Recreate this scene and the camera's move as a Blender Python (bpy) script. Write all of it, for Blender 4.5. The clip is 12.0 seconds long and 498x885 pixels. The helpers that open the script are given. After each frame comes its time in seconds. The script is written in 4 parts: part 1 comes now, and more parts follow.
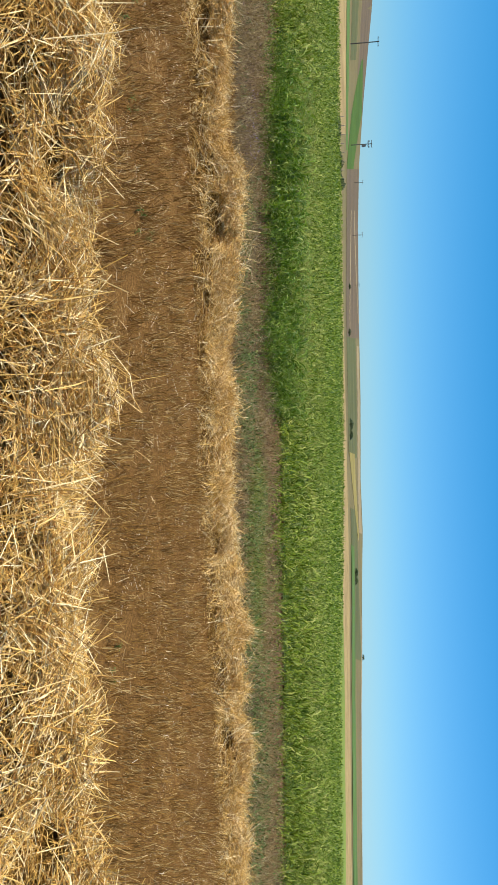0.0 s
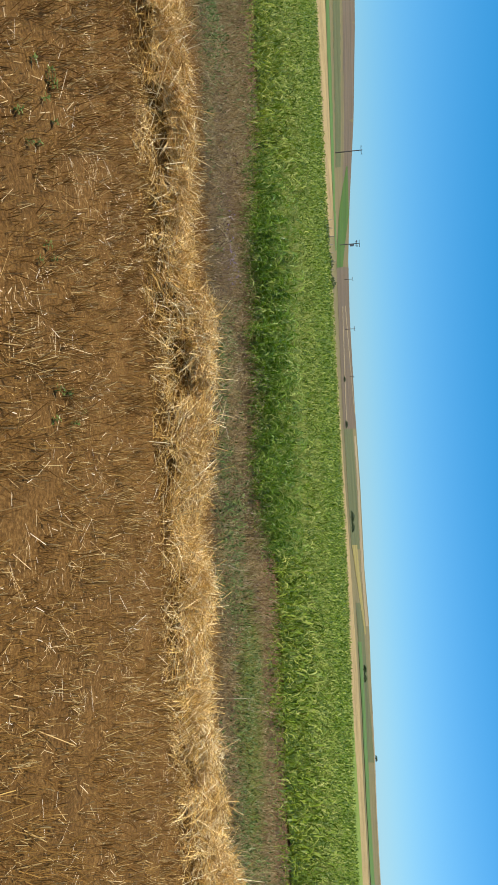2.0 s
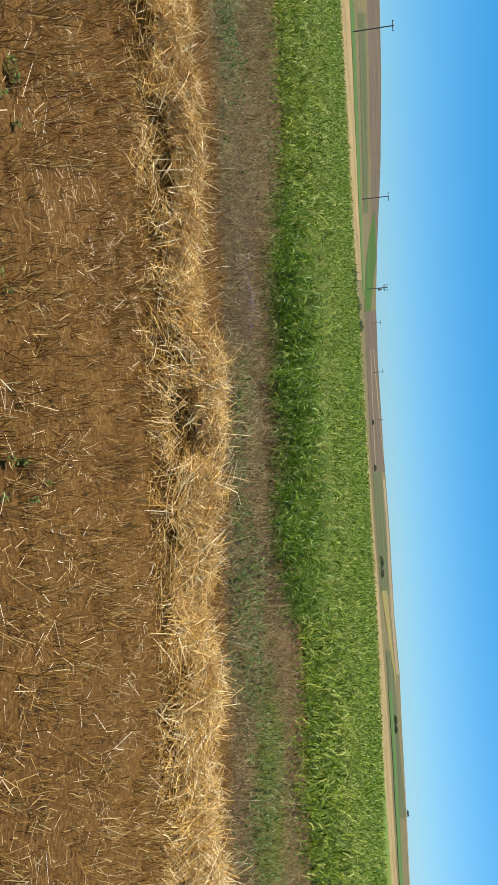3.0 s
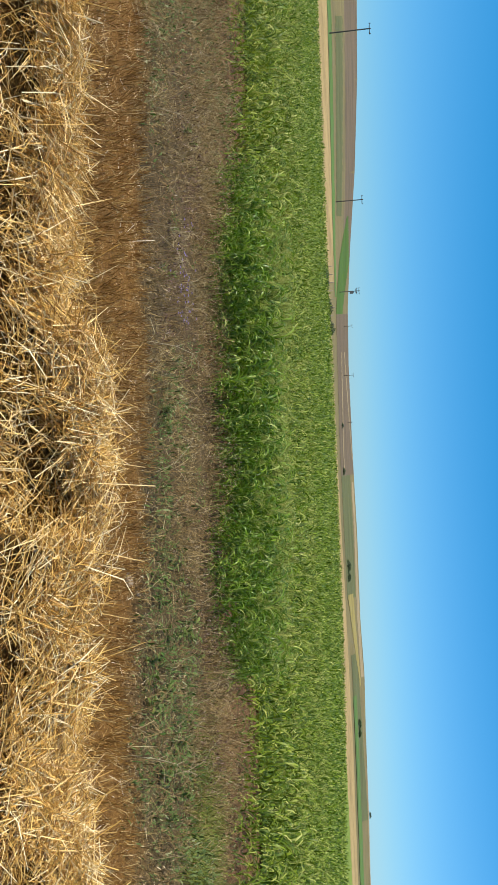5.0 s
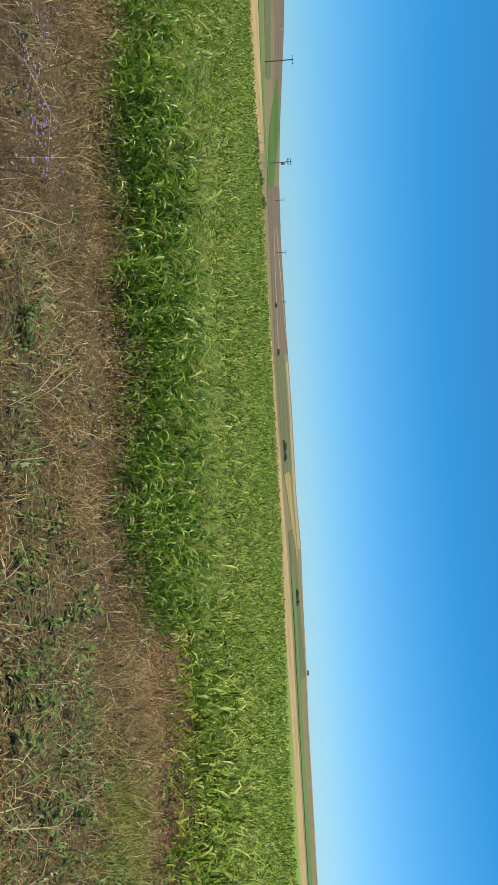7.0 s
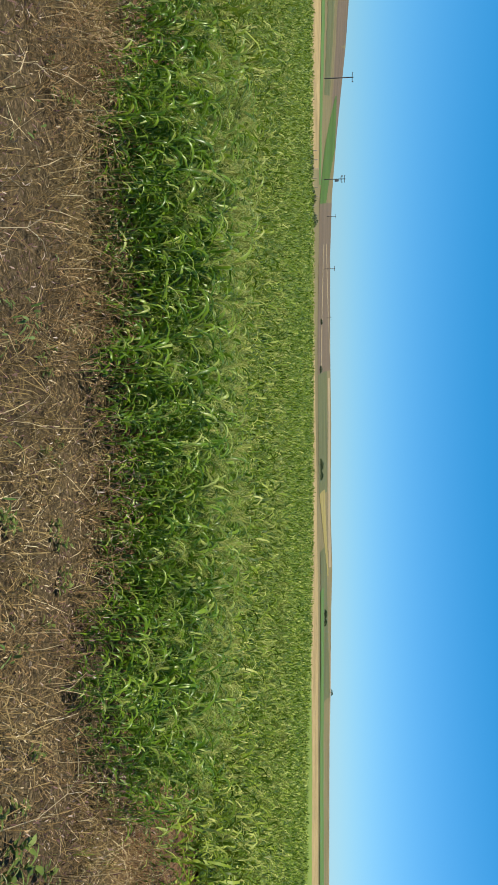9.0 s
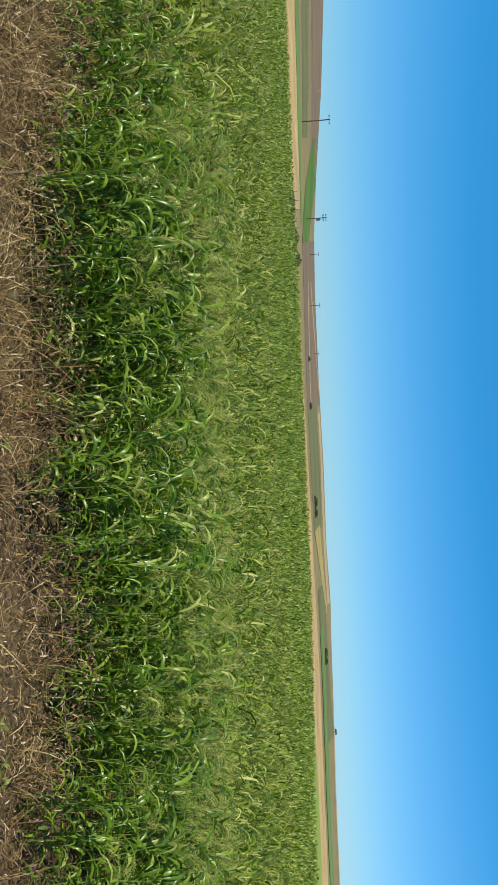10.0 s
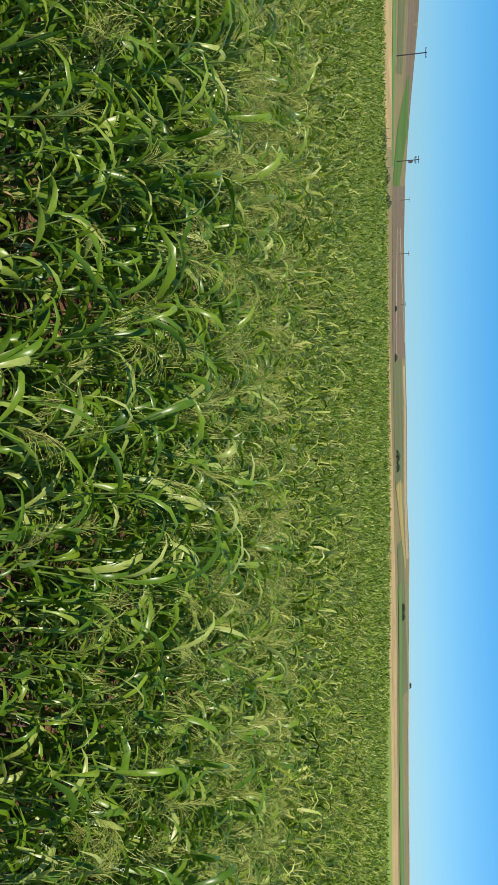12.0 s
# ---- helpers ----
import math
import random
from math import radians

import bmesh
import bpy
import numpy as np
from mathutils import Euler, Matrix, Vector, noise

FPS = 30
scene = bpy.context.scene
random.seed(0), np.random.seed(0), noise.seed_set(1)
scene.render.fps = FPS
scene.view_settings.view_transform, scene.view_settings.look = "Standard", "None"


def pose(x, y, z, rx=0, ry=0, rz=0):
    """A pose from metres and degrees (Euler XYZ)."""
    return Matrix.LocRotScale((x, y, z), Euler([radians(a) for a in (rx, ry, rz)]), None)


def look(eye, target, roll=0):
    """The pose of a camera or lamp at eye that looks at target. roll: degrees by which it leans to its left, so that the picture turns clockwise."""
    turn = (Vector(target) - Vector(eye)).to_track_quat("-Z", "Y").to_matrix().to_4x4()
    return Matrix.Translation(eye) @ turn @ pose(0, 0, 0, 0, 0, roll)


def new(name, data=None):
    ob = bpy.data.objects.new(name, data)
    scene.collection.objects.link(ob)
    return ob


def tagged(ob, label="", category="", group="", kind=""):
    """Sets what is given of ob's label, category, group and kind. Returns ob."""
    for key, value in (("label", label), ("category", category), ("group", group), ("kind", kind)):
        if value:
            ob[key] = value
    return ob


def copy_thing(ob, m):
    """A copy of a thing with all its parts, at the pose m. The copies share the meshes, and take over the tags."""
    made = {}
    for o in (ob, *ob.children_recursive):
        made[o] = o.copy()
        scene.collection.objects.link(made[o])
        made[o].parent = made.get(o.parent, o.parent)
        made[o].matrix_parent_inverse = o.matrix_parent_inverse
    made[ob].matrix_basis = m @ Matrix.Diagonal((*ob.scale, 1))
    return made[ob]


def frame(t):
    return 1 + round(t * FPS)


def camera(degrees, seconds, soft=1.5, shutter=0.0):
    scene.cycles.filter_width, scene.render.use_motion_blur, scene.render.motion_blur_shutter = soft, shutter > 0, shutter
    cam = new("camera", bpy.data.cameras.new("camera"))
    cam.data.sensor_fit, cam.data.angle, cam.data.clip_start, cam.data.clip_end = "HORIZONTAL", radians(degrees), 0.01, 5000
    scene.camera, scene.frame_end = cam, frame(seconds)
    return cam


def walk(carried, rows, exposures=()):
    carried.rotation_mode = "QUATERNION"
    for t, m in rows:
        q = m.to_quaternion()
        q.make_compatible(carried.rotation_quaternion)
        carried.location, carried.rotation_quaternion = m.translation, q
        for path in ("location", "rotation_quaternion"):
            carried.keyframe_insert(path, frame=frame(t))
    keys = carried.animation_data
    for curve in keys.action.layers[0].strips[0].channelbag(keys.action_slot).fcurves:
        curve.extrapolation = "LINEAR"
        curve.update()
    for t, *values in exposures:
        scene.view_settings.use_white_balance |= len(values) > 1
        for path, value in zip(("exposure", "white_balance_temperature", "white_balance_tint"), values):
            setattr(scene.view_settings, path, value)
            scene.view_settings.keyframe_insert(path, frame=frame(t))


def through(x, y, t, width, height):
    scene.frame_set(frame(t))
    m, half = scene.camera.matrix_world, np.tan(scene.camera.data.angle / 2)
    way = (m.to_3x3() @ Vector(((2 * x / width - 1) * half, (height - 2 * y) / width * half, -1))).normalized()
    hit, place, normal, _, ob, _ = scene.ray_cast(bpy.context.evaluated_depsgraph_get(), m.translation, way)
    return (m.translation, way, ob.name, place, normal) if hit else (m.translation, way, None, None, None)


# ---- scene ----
cam = camera(37.0, 12.0, soft=0.8, shutter=0.0)
PATH = [
    (0, (-1.745, 0.369, 1.599), (-1.733, 2.348, 1.311), 89.6),
    (0.5, (-1.881, 0.69, 1.61), (-1.827, 2.674, 1.363), 89.2),
    (1, (-2.109, 1.143, 1.582), (-2.192, 3.135, 1.424), 87.7),
    (1.5, (-2.342, 1.54, 1.564), (-2.538, 3.519, 1.352), 86.3),
    (2, (-2.62, 1.881, 1.585), (-2.854, 3.847, 1.305), 86.9),
    (2.5, (-2.756, 2.346, 1.573), (-3.112, 4.293, 1.286), 87.8),
    (2.7, (-2.824, 2.525, 1.564), (-3.172, 4.465, 1.225), 86.1),
    (4.3, (-3.251, 4.094, 1.512), (-3.659, 6.023, 1.179), 90.3),
    (4.5, (-3.363, 4.266, 1.549), (-3.759, 6.202, 1.241), 90.4),
    (5, (-3.497, 4.694, 1.56), (-3.846, 6.645, 1.292), 87.6),
    (5.5, (-3.61, 5.209, 1.564), (-3.97, 7.169, 1.39), 87.1),
    (6, (-3.765, 5.674, 1.542), (-3.776, 7.666, 1.362), 90.2),
    (6.5, (-3.897, 6.178, 1.516), (-3.82, 8.171, 1.369), 88.4),
    (6.7, (-3.914, 6.316, 1.521), (-3.954, 8.313, 1.421), 86.7),
    (8.3, (-4.636, 7.437, 1.527), (-4.538, 9.423, 1.314), 87.2),
    (8.5, (-4.693, 7.676, 1.516), (-4.718, 9.667, 1.335), 87.8),
    (9, (-4.948, 8.178, 1.52), (-5.01, 10.166, 1.31), 90.1),
    (9.5, (-5.281, 8.597, 1.508), (-5.319, 10.574, 1.21), 87.1),
    (10, (-5.457, 9.12, 1.479), (-5.619, 11.105, 1.292), 87.6),
    (10.5, (-5.561, 9.621, 1.439), (-5.668, 11.595, 1.136), 87.2),
    (11, (-5.581, 10.155, 1.488), (-5.539, 12.133, 1.195), 89.1),
    (11.5, (-5.515, 10.729, 1.415), (-5.549, 12.713, 1.164), 90.5),
    (12, (-5.49, 11.25, 1.377), (-5.526, 13.208, 0.971), 89.5),
]
walk(cam, [(t, look(eye, target, roll)) for t, eye, target, roll in PATH])

# ---- light ----
SUN_ELEVATION, SUN_TURN = 60.0, -132.0   # degrees; turn from straight ahead (+y), plus to the right
sun_way = Vector((math.sin(radians(SUN_TURN)) * math.cos(radians(SUN_ELEVATION)),
                  math.cos(radians(SUN_TURN)) * math.cos(radians(SUN_ELEVATION)), math.sin(radians(SUN_ELEVATION))))
world = bpy.data.worlds.new("world")
scene.world = world
world.use_nodes = True
wn = world.node_tree
wn.nodes.clear()
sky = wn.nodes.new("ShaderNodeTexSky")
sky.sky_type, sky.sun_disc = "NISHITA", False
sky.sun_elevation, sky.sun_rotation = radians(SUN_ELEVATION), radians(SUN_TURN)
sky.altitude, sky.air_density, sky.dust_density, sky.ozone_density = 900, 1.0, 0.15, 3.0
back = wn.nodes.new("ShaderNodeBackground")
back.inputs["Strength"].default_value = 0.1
wout = wn.nodes.new("ShaderNodeOutputWorld")
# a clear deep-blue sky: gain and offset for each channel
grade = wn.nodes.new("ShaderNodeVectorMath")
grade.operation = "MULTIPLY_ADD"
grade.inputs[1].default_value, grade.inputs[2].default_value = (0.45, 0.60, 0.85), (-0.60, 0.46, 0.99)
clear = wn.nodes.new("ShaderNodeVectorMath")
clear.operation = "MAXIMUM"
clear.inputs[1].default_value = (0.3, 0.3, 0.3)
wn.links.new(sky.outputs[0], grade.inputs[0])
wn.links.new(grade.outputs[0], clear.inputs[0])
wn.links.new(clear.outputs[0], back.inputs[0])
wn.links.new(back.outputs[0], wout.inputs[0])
sun = new("sun", bpy.data.lights.new("sun", "SUN"))
sun.data.energy, sun.data.angle, sun.data.color = 5.0, radians(0.55), (1.0, 0.93, 0.76)
sun.matrix_world = look((0, 0, 40), Vector((0, 0, 40)) - sun_way)
scene.view_settings.exposure = 0.4

rng = np.random.default_rng(7)


# ---- helpers for surfaces ----
def value_noise(x, y, size, seed=0):
    """Smooth noise from 0 to 1 over a plane, with features of that size."""
    u, v = np.asarray(x, float) / size, np.asarray(y, float) / size
    i, j = np.floor(u), np.floor(v)
    fu, fv = u - i, v - j
    fu, fv = fu * fu * (3 - 2 * fu), fv * fv * (3 - 2 * fv)

    def corner(a, b):
        q = np.sin(a * 127.1 + b * 311.7 + seed * 74.7) * 43758.5453
        return q - np.floor(q)
    low = corner(i, j) * (1 - fu) + corner(i + 1, j) * fu
    high = corner(i, j + 1) * (1 - fu) + corner(i + 1, j + 1) * fu
    return low * (1 - fv) + high * fv


def table(x, xs, ys):
    return np.interp(x, xs, ys)


def near_height(y):
    """The gentle fall of the field away from the path."""
    return table(y, [-60, 7, 9, 12, 16, 30, 50, 60, 85, 110], [0.3, 0, -0.02, -0.09, -0.18, -0.48, -0.86, -1.0, -1.1, -1.1])


ROAD_FAR, HILL_FAR = 165.0, 900.0
FOOT_A, FOOT_E = [-0.8, -0.5, -0.36, -0.17, 0.03, 0.2, 0.36, 1.0], [-0.0065, -0.0108, -0.012, -0.0141, -0.0121, -0.0097, -0.0104, -0.0100]
RIDGE_A = [-1.4, -0.853, -0.712, -0.568, -0.448, -0.364, -0.283, -0.165, -0.051, 0.057, 0.128, 0.196, 0.295, 0.36, 0.7, 1.4]
RIDGE_E = [0.045, 0.0383, 0.0328, 0.0232, 0.0115, 0.0052, 0.003, 0.0032, 0.0048, 0.0042, 0.0065, 0.0051, 0.0046, 0.0033, 0.003, 0.004]


def ground_height(x, y):
    x, y = np.asarray(x, float), np.asarray(y, float)
    a = (x + 2.75) / np.maximum(y - 2.35, 30.0)
    foot = 1.55 + ROAD_FAR * table(a, FOOT_A, FOOT_E)
    f = np.log(np.maximum(y, 1.0) / ROAD_FAR) / math.log(HILL_FAR / ROAD_FAR)
    e = table(a, FOOT_A, FOOT_E) + (table(a, RIDGE_A, RIDGE_E) - table(a, FOOT_A, FOOT_E)) * np.clip(f, 0, 1)
    e = e - 0.012 * np.maximum(f - 1, 0)
    far = 1.55 + y * e
    k = np.clip((y - 108) / (ROAD_FAR - 108), 0, 1)
    k = k * k * (3 - 2 * k)
    fade = np.clip(1 - np.abs(y - 6) / 60, 0, 1)
    bumps = ((value_noise(x, y, 1.3, 1) - 0.5) * 0.05 + (value_noise(x, y, 0.4, 2) - 0.5) * 0.03) * fade
    z = near_height(y) * (1 - k) + foot * k
    return np.where(y > ROAD_FAR, far, z) + bumps


def far_place(a, f):
    """A place on the far slopes: a is its sideways angle, f runs from the road (0) to the ridge (1)."""
    y = ROAD_FAR * (HILL_FAR / ROAD_FAR) ** f
    return a * (y - 2.35) - 2.75, y


def np_mesh(name, v, f, mats, slots=None, smooth=False):
    me = bpy.data.meshes.new(name)
    v, f = np.ascontiguousarray(v, dtype=np.float32), np.ascontiguousarray(f, dtype=np.int32)
    me.vertices.add(len(v))
    me.vertices.foreach_set("co", v.ravel())
    me.loops.add(f.size)
    me.loops.foreach_set("vertex_index", f.ravel())
    me.polygons.add(len(f))
    me.polygons.foreach_set("loop_start", np.arange(0, f.size, f.shape[1], dtype=np.int32))
    for m in (mats if isinstance(mats, (list, tuple)) else [mats]):
        me.materials.append(m)
    if slots is not None:
        me.polygons.foreach_set("material_index", np.ascontiguousarray(slots, dtype=np.int32))
    me.polygons.foreach_set("use_smooth", np.full(len(f), smooth))
    me.update(calc_edges=True)
    me.validate()
    return me


def joined(pieces):
    """One (vertices, faces) pair out of several."""
    vs, fs, n = [], [], 0
    for v, f in pieces:
        vs.append(v)
        fs.append(f + n)
        n += len(v)
    return np.concatenate(vs), np.concatenate(fs)


def ribbons(p, az, length, width, rise, bend, segs=4, fold=0.0, twist=0.0, tip=0.06, belly=0.45):
    """Arching leaves or blades: from points p they set out along azimuth az at the angle rise above level, and bend down."""
    n = len(p)
    az, length, width, rise, bend = (np.broadcast_to(np.asarray(q, float), (n,)) for q in (az, length, width, rise, bend))
    twist = np.broadcast_to(np.asarray(twist, float), (n,))
    out = np.stack([np.cos(az), np.sin(az), np.zeros(n)], 1)
    side0 = np.stack([-np.sin(az), np.cos(az), np.zeros(n)], 1)
    up = np.array([0, 0, 1.0])
    rows, c = [], np.array(p, float)
    for s in range(segs + 1):
        q = s / segs
        ang = rise - bend * q ** 1.2
        d = out * np.cos(ang)[:, None] + up * np.sin(ang)[:, None]
        nor = np.cross(d, side0)
        tw = twist * q
        side = side0 * np.cos(tw)[:, None] + nor * np.sin(tw)[:, None]
        w = max(tip, (0.55 + 0.45 * min(1, q / belly)) if q < belly else 1 - ((q - belly) / (1 - belly)) ** 1.6)
        half = side * (width * w / 2)[:, None]
        if fold:
            rows += [c - half, c - np.cross(d, side) * (width * w * fold)[:, None] * -1.0, c + half]
        else:
            rows += [c - half, c + half]
        c = c + d * (length / segs)[:, None]
    k = 3 if fold else 2
    v = np.stack(rows, 1).reshape(-1, 3)
    quads = []
    for s in range(segs):
        for j in range(k - 1):
            a = s * k + j
            quads.append([a, a + 1, a + k + 1, a + k])
    f = (np.arange(n)[:, None, None] * (k * (segs + 1)) + np.array(quads)[None]).reshape(-1, 4)
    return v, f


def straws(p, d, length, radius):
    """Thin angled stalks centred on p along d."""
    n = len(p)
    d = d / np.linalg.norm(d, axis=1)[:, None]
    s = np.cross(d, np.array([0.31, 0.17, 0.93]))
    s /= np.linalg.norm(s, axis=1)[:, None] + 1e-9
    t = np.cross(d, s)
    rows = []
    for end in (-0.5, 0.5):
        for k in range(3):
            a = k * 1.9
            rows.append(p + d * (length * end)[:, None] + (s * math.cos(a) + t * math.sin(a)) * radius[:, None])
    v = np.stack(rows, 1).reshape(-1, 3)
    quads = np.array([[0, 1, 4, 3], [1, 2, 5, 4]])
    return v, (np.arange(n)[:, None, None] * 6 + quads[None]).reshape(-1, 4)


def tube(points, radii, sides=6):
    """A bent tapering stem through the points, closed at its end."""
    pts, v, f = [Vector(q) for q in points], [], []
    for i, q in enumerate(pts):
        d = (pts[min(i + 1, len(pts) - 1)] - pts[max(i - 1, 0)]).normalized()
        s = d.cross(Vector((0.3, 0.9, 0.12))).normalized()
        t = d.cross(s)
        for k in range(sides):
            a = 2 * math.pi * k / sides
            v.append(q + (s * math.cos(a) + t * math.sin(a)) * radii[i])
    for i in range(len(pts) - 1):
        for k in range(sides):
            f.append([i * sides + k, i * sides + (k + 1) % sides, (i + 1) * sides + (k + 1) % sides, (i + 1) * sides + k])
    return np.array([list(q) for q in v]), np.array(f)


def block(cx, cy, cz, sx, sy, sz):
    v = np.array([[x, y, z] for x in (-1, 1) for y in (-1, 1) for z in (-1, 1)], float) * np.array([sx, sy, sz]) / 2 + np.array([cx, cy, cz])
    return v, np.array([[0, 1, 3, 2], [4, 6, 7, 5], [0, 4, 5, 1], [2, 3, 7, 6], [0, 2, 6, 4], [1, 5, 7, 3]])


def part(name, vf, material, parent, label="", smooth=False):
    ob = new(name, np_mesh(name, vf[0], vf[1], material, smooth=smooth))
    ob.parent = parent
    if label:
        ob["label"] = label
    return ob


# ---- materials ----
def nodes_of(name):
    m = bpy.data.materials.new(name)
    m.use_nodes = True
    nt = m.node_tree
    nt.nodes.clear()
    out = nt.nodes.new("ShaderNodeOutputMaterial")
    b = nt.nodes.new("ShaderNodeBsdfPrincipled")
    nt.links.new(b.outputs[0], out.inputs[0])
    return m, nt, b, out


def ramp(nt, source, stops):
    r = nt.nodes.new("ShaderNodeValToRGB")
    while len(r.color_ramp.elements) < len(stops):
        r.color_ramp.elements.new(0.5)
    for e, (p, c) in zip(r.color_ramp.elements, stops):
        e.position, e.color = p, (*c, 1)
    nt.links.new(source, r.inputs[0])
    return r.outputs[0]


def noise_out(nt, scale, detail=4.0, rough=0.6, stretch=None):
    tc = nt.nodes.new("ShaderNodeTexCoord")
    n = nt.nodes.new("ShaderNodeTexNoise")
    n.inputs["Scale"].default_value, n.inputs["Detail"].default_value, n.inputs["Roughness"].default_value = scale, detail, rough
    src = tc.outputs["Object"]
    if stretch:
        mp = nt.nodes.new("ShaderNodeMapping")
        mp.inputs["Scale"].default_value = stretch
        nt.links.new(src, mp.inputs[0])
        src = mp.outputs[0]
    nt.links.new(src, n.inputs["Vector"])
    return n.outputs[0]


def mix_colour(nt, fac, a, b, mode="MIX"):
    m = nt.nodes.new("ShaderNodeMix")
    m.data_type, m.blend_type = "RGBA", mode
    if isinstance(fac, (int, float)):
        m.inputs[0].default_value = fac
    else:
        nt.links.new(fac, m.inputs[0])
    for sock, c in ((m.inputs[6], a), (m.inputs[7], b)):
        if isinstance(c, tuple):
            sock.default_value = (*c, 1)
        else:
            nt.links.new(c, sock)
    return m.outputs[2]


def bumped(nt, b, height, strength, distance):
    bu = nt.nodes.new("ShaderNodeBump")
    bu.inputs["Strength"].default_value, bu.inputs["Distance"].default_value = strength, distance
    nt.links.new(height, bu.inputs["Height"])
    nt.links.new(bu.outputs[0], b.inputs["Normal"])


def plant_material(name, stops, rough=0.5, through=0.25, object_random=False, patch=None, spec=0.4):
    """Leaf or stalk: each blade takes its own tone out of the stops; some light comes through."""
    m, nt, b, out = nodes_of(name)
    g = nt.nodes.new("ShaderNodeNewGeometry")
    rnd = g.outputs["Random Per Island"]
    if object_random:
        oi = nt.nodes.new("ShaderNodeObjectInfo")
        ad = nt.nodes.new("ShaderNodeMath")
        ad.operation = "ADD"
        nt.links.new(rnd, ad.inputs[0])
        nt.links.new(oi.outputs["Random"], ad.inputs[1])
        fr = nt.nodes.new("ShaderNodeMath")
        fr.operation = "FRACT"
        nt.links.new(ad.outputs[0], fr.inputs[0])
        rnd = fr.outputs[0]
    col = ramp(nt, rnd, stops)
    grain = ramp(nt, noise_out(nt, 60.0, 3.0), [(0.3, (0.75, 0.75, 0.75)), (0.7, (1.1, 1.1, 1.1))])
    col = mix_colour(nt, 0.6, col, grain, "MULTIPLY")
    if patch:
        scale, tint, amount = patch
        fac = ramp(nt, noise_out(nt, scale, 2.0), [(0.42, (0, 0, 0)), (0.62, (amount, amount, amount))])
        col = mix_colour(nt, fac, col, tint)
    nt.links.new(col, b.inputs["Base Color"])
    b.inputs["Roughness"].default_value = rough
    b.inputs["Specular IOR Level"].default_value = spec
    if through:
        tr = nt.nodes.new("ShaderNodeBsdfTranslucent")
        nt.links.new(col, tr.inputs[0])
        mx = nt.nodes.new("ShaderNodeMixShader")
        mx.inputs[0].default_value = through
        nt.links.new(b.outputs[0], mx.inputs[1])
        nt.links.new(tr.outputs[0], mx.inputs[2])
        nt.links.new(mx.outputs[0], out.inputs[0])
    return m


def soil_material(name, dark, mid, light, fine=28.0, coarse=1.2, rough=0.95, bump=0.6, stretch=None, distance=0.02):
    m, nt, b, out = nodes_of(name)
    c1 = ramp(nt, noise_out(nt, fine, 6.0, 0.7, stretch), [(0.3, dark), (0.5, mid), (0.72, light)])
    c2 = ramp(nt, noise_out(nt, coarse, 3.0), [(0.3, (0.72, 0.70, 0.68)), (0.7, (1.15, 1.12, 1.08))])
    nt.links.new(mix_colour(nt, 1.0, c1, c2, "MULTIPLY"), b.inputs["Base Color"])
    b.inputs["Roughness"].default_value = rough
    b.inputs["Specular IOR Level"].default_value = 0.15
    bumped(nt, b, noise_out(nt, fine * 1.3, 5.0, 0.7, stretch), bump, distance)
    return m


STRAW = plant_material("straw", [(0.0, (0.30, 0.145, 0.03)), (0.3, (0.58, 0.345, 0.08)), (0.65, (0.82, 0.56, 0.19)), (1.0, (0.95, 0.84, 0.56))], 0.4, 0.12, spec=0.5)
# straw darkened in its colour, for the shade deep inside the heaps
SHADED_BED = soil_material("shaded_straw_bed", (0.06, 0.03, 0.008), (0.20, 0.11, 0.028), (0.44, 0.27, 0.08), 60.0, 2.0, 0.8, 1.0, (1, 2.5, 1), 0.03)
STUBBLE = plant_material("stubble", [(0.0, (0.15, 0.075, 0.02)), (0.45, (0.29, 0.155, 0.04)), (0.8, (0.44, 0.26, 0.075)), (1.0, (0.82, 0.64, 0.32))], 0.55, 0.2, patch=(1.6, (0.19, 0.09, 0.024), 0.5), spec=0.25)
CHAFF = plant_material("chaff", [(0.0, (0.30, 0.17, 0.05)), (0.5, (0.52, 0.34, 0.13)), (0.85, (0.74, 0.58, 0.36)), (1.0, (0.86, 0.76, 0.62))], 0.55, 0.05)
MAUVE = plant_material("mauve_weed", [(0.0, (0.05, 0.026, 0.022)), (0.5, (0.115, 0.062, 0.052)), (0.85, (0.21, 0.13, 0.11)), (1.0, (0.55, 0.45, 0.36))], 0.65, 0.15, spec=0.15)
DRY_GRASS = plant_material("dry_grass", [(0.0, (0.11, 0.078, 0.028)), (0.5, (0.24, 0.17, 0.066)), (0.85, (0.40, 0.295, 0.13)), (1.0, (0.66, 0.56, 0.35))], 0.65, 0.2, patch=(0.9, (0.20, 0.115, 0.055), 0.5), spec=0.15)
WEED_LEAF = plant_material("weed_leaf", [(0.0, (0.045, 0.085, 0.016)), (0.5, (0.085, 0.15, 0.03)), (0.9, (0.17, 0.24, 0.075)), (1.0, (0.42, 0.42, 0.24))], 0.6, 0.25, patch=(0.8, (0.14, 0.12, 0.05), 0.3), spec=0.2)
DRY_LEAF = plant_material("dry_leaf", [(0.0, (0.10, 0.06, 0.024)), (0.4, (0.24, 0.155, 0.062)), (0.75, (0.37, 0.26, 0.12)), (1.0, (0.62, 0.51, 0.33))], 0.65, 0.15, patch=(0.9, (0.25, 0.13, 0.065), 0.5), spec=0.15)
GREEN_WEED = plant_material("green_weed", [(0.0, (0.07, 0.105, 0.018)), (0.6, (0.12, 0.165, 0.03)), (1.0, (0.21, 0.26, 0.07))], 0.5, 0.25, object_random=True, spec=0.25)
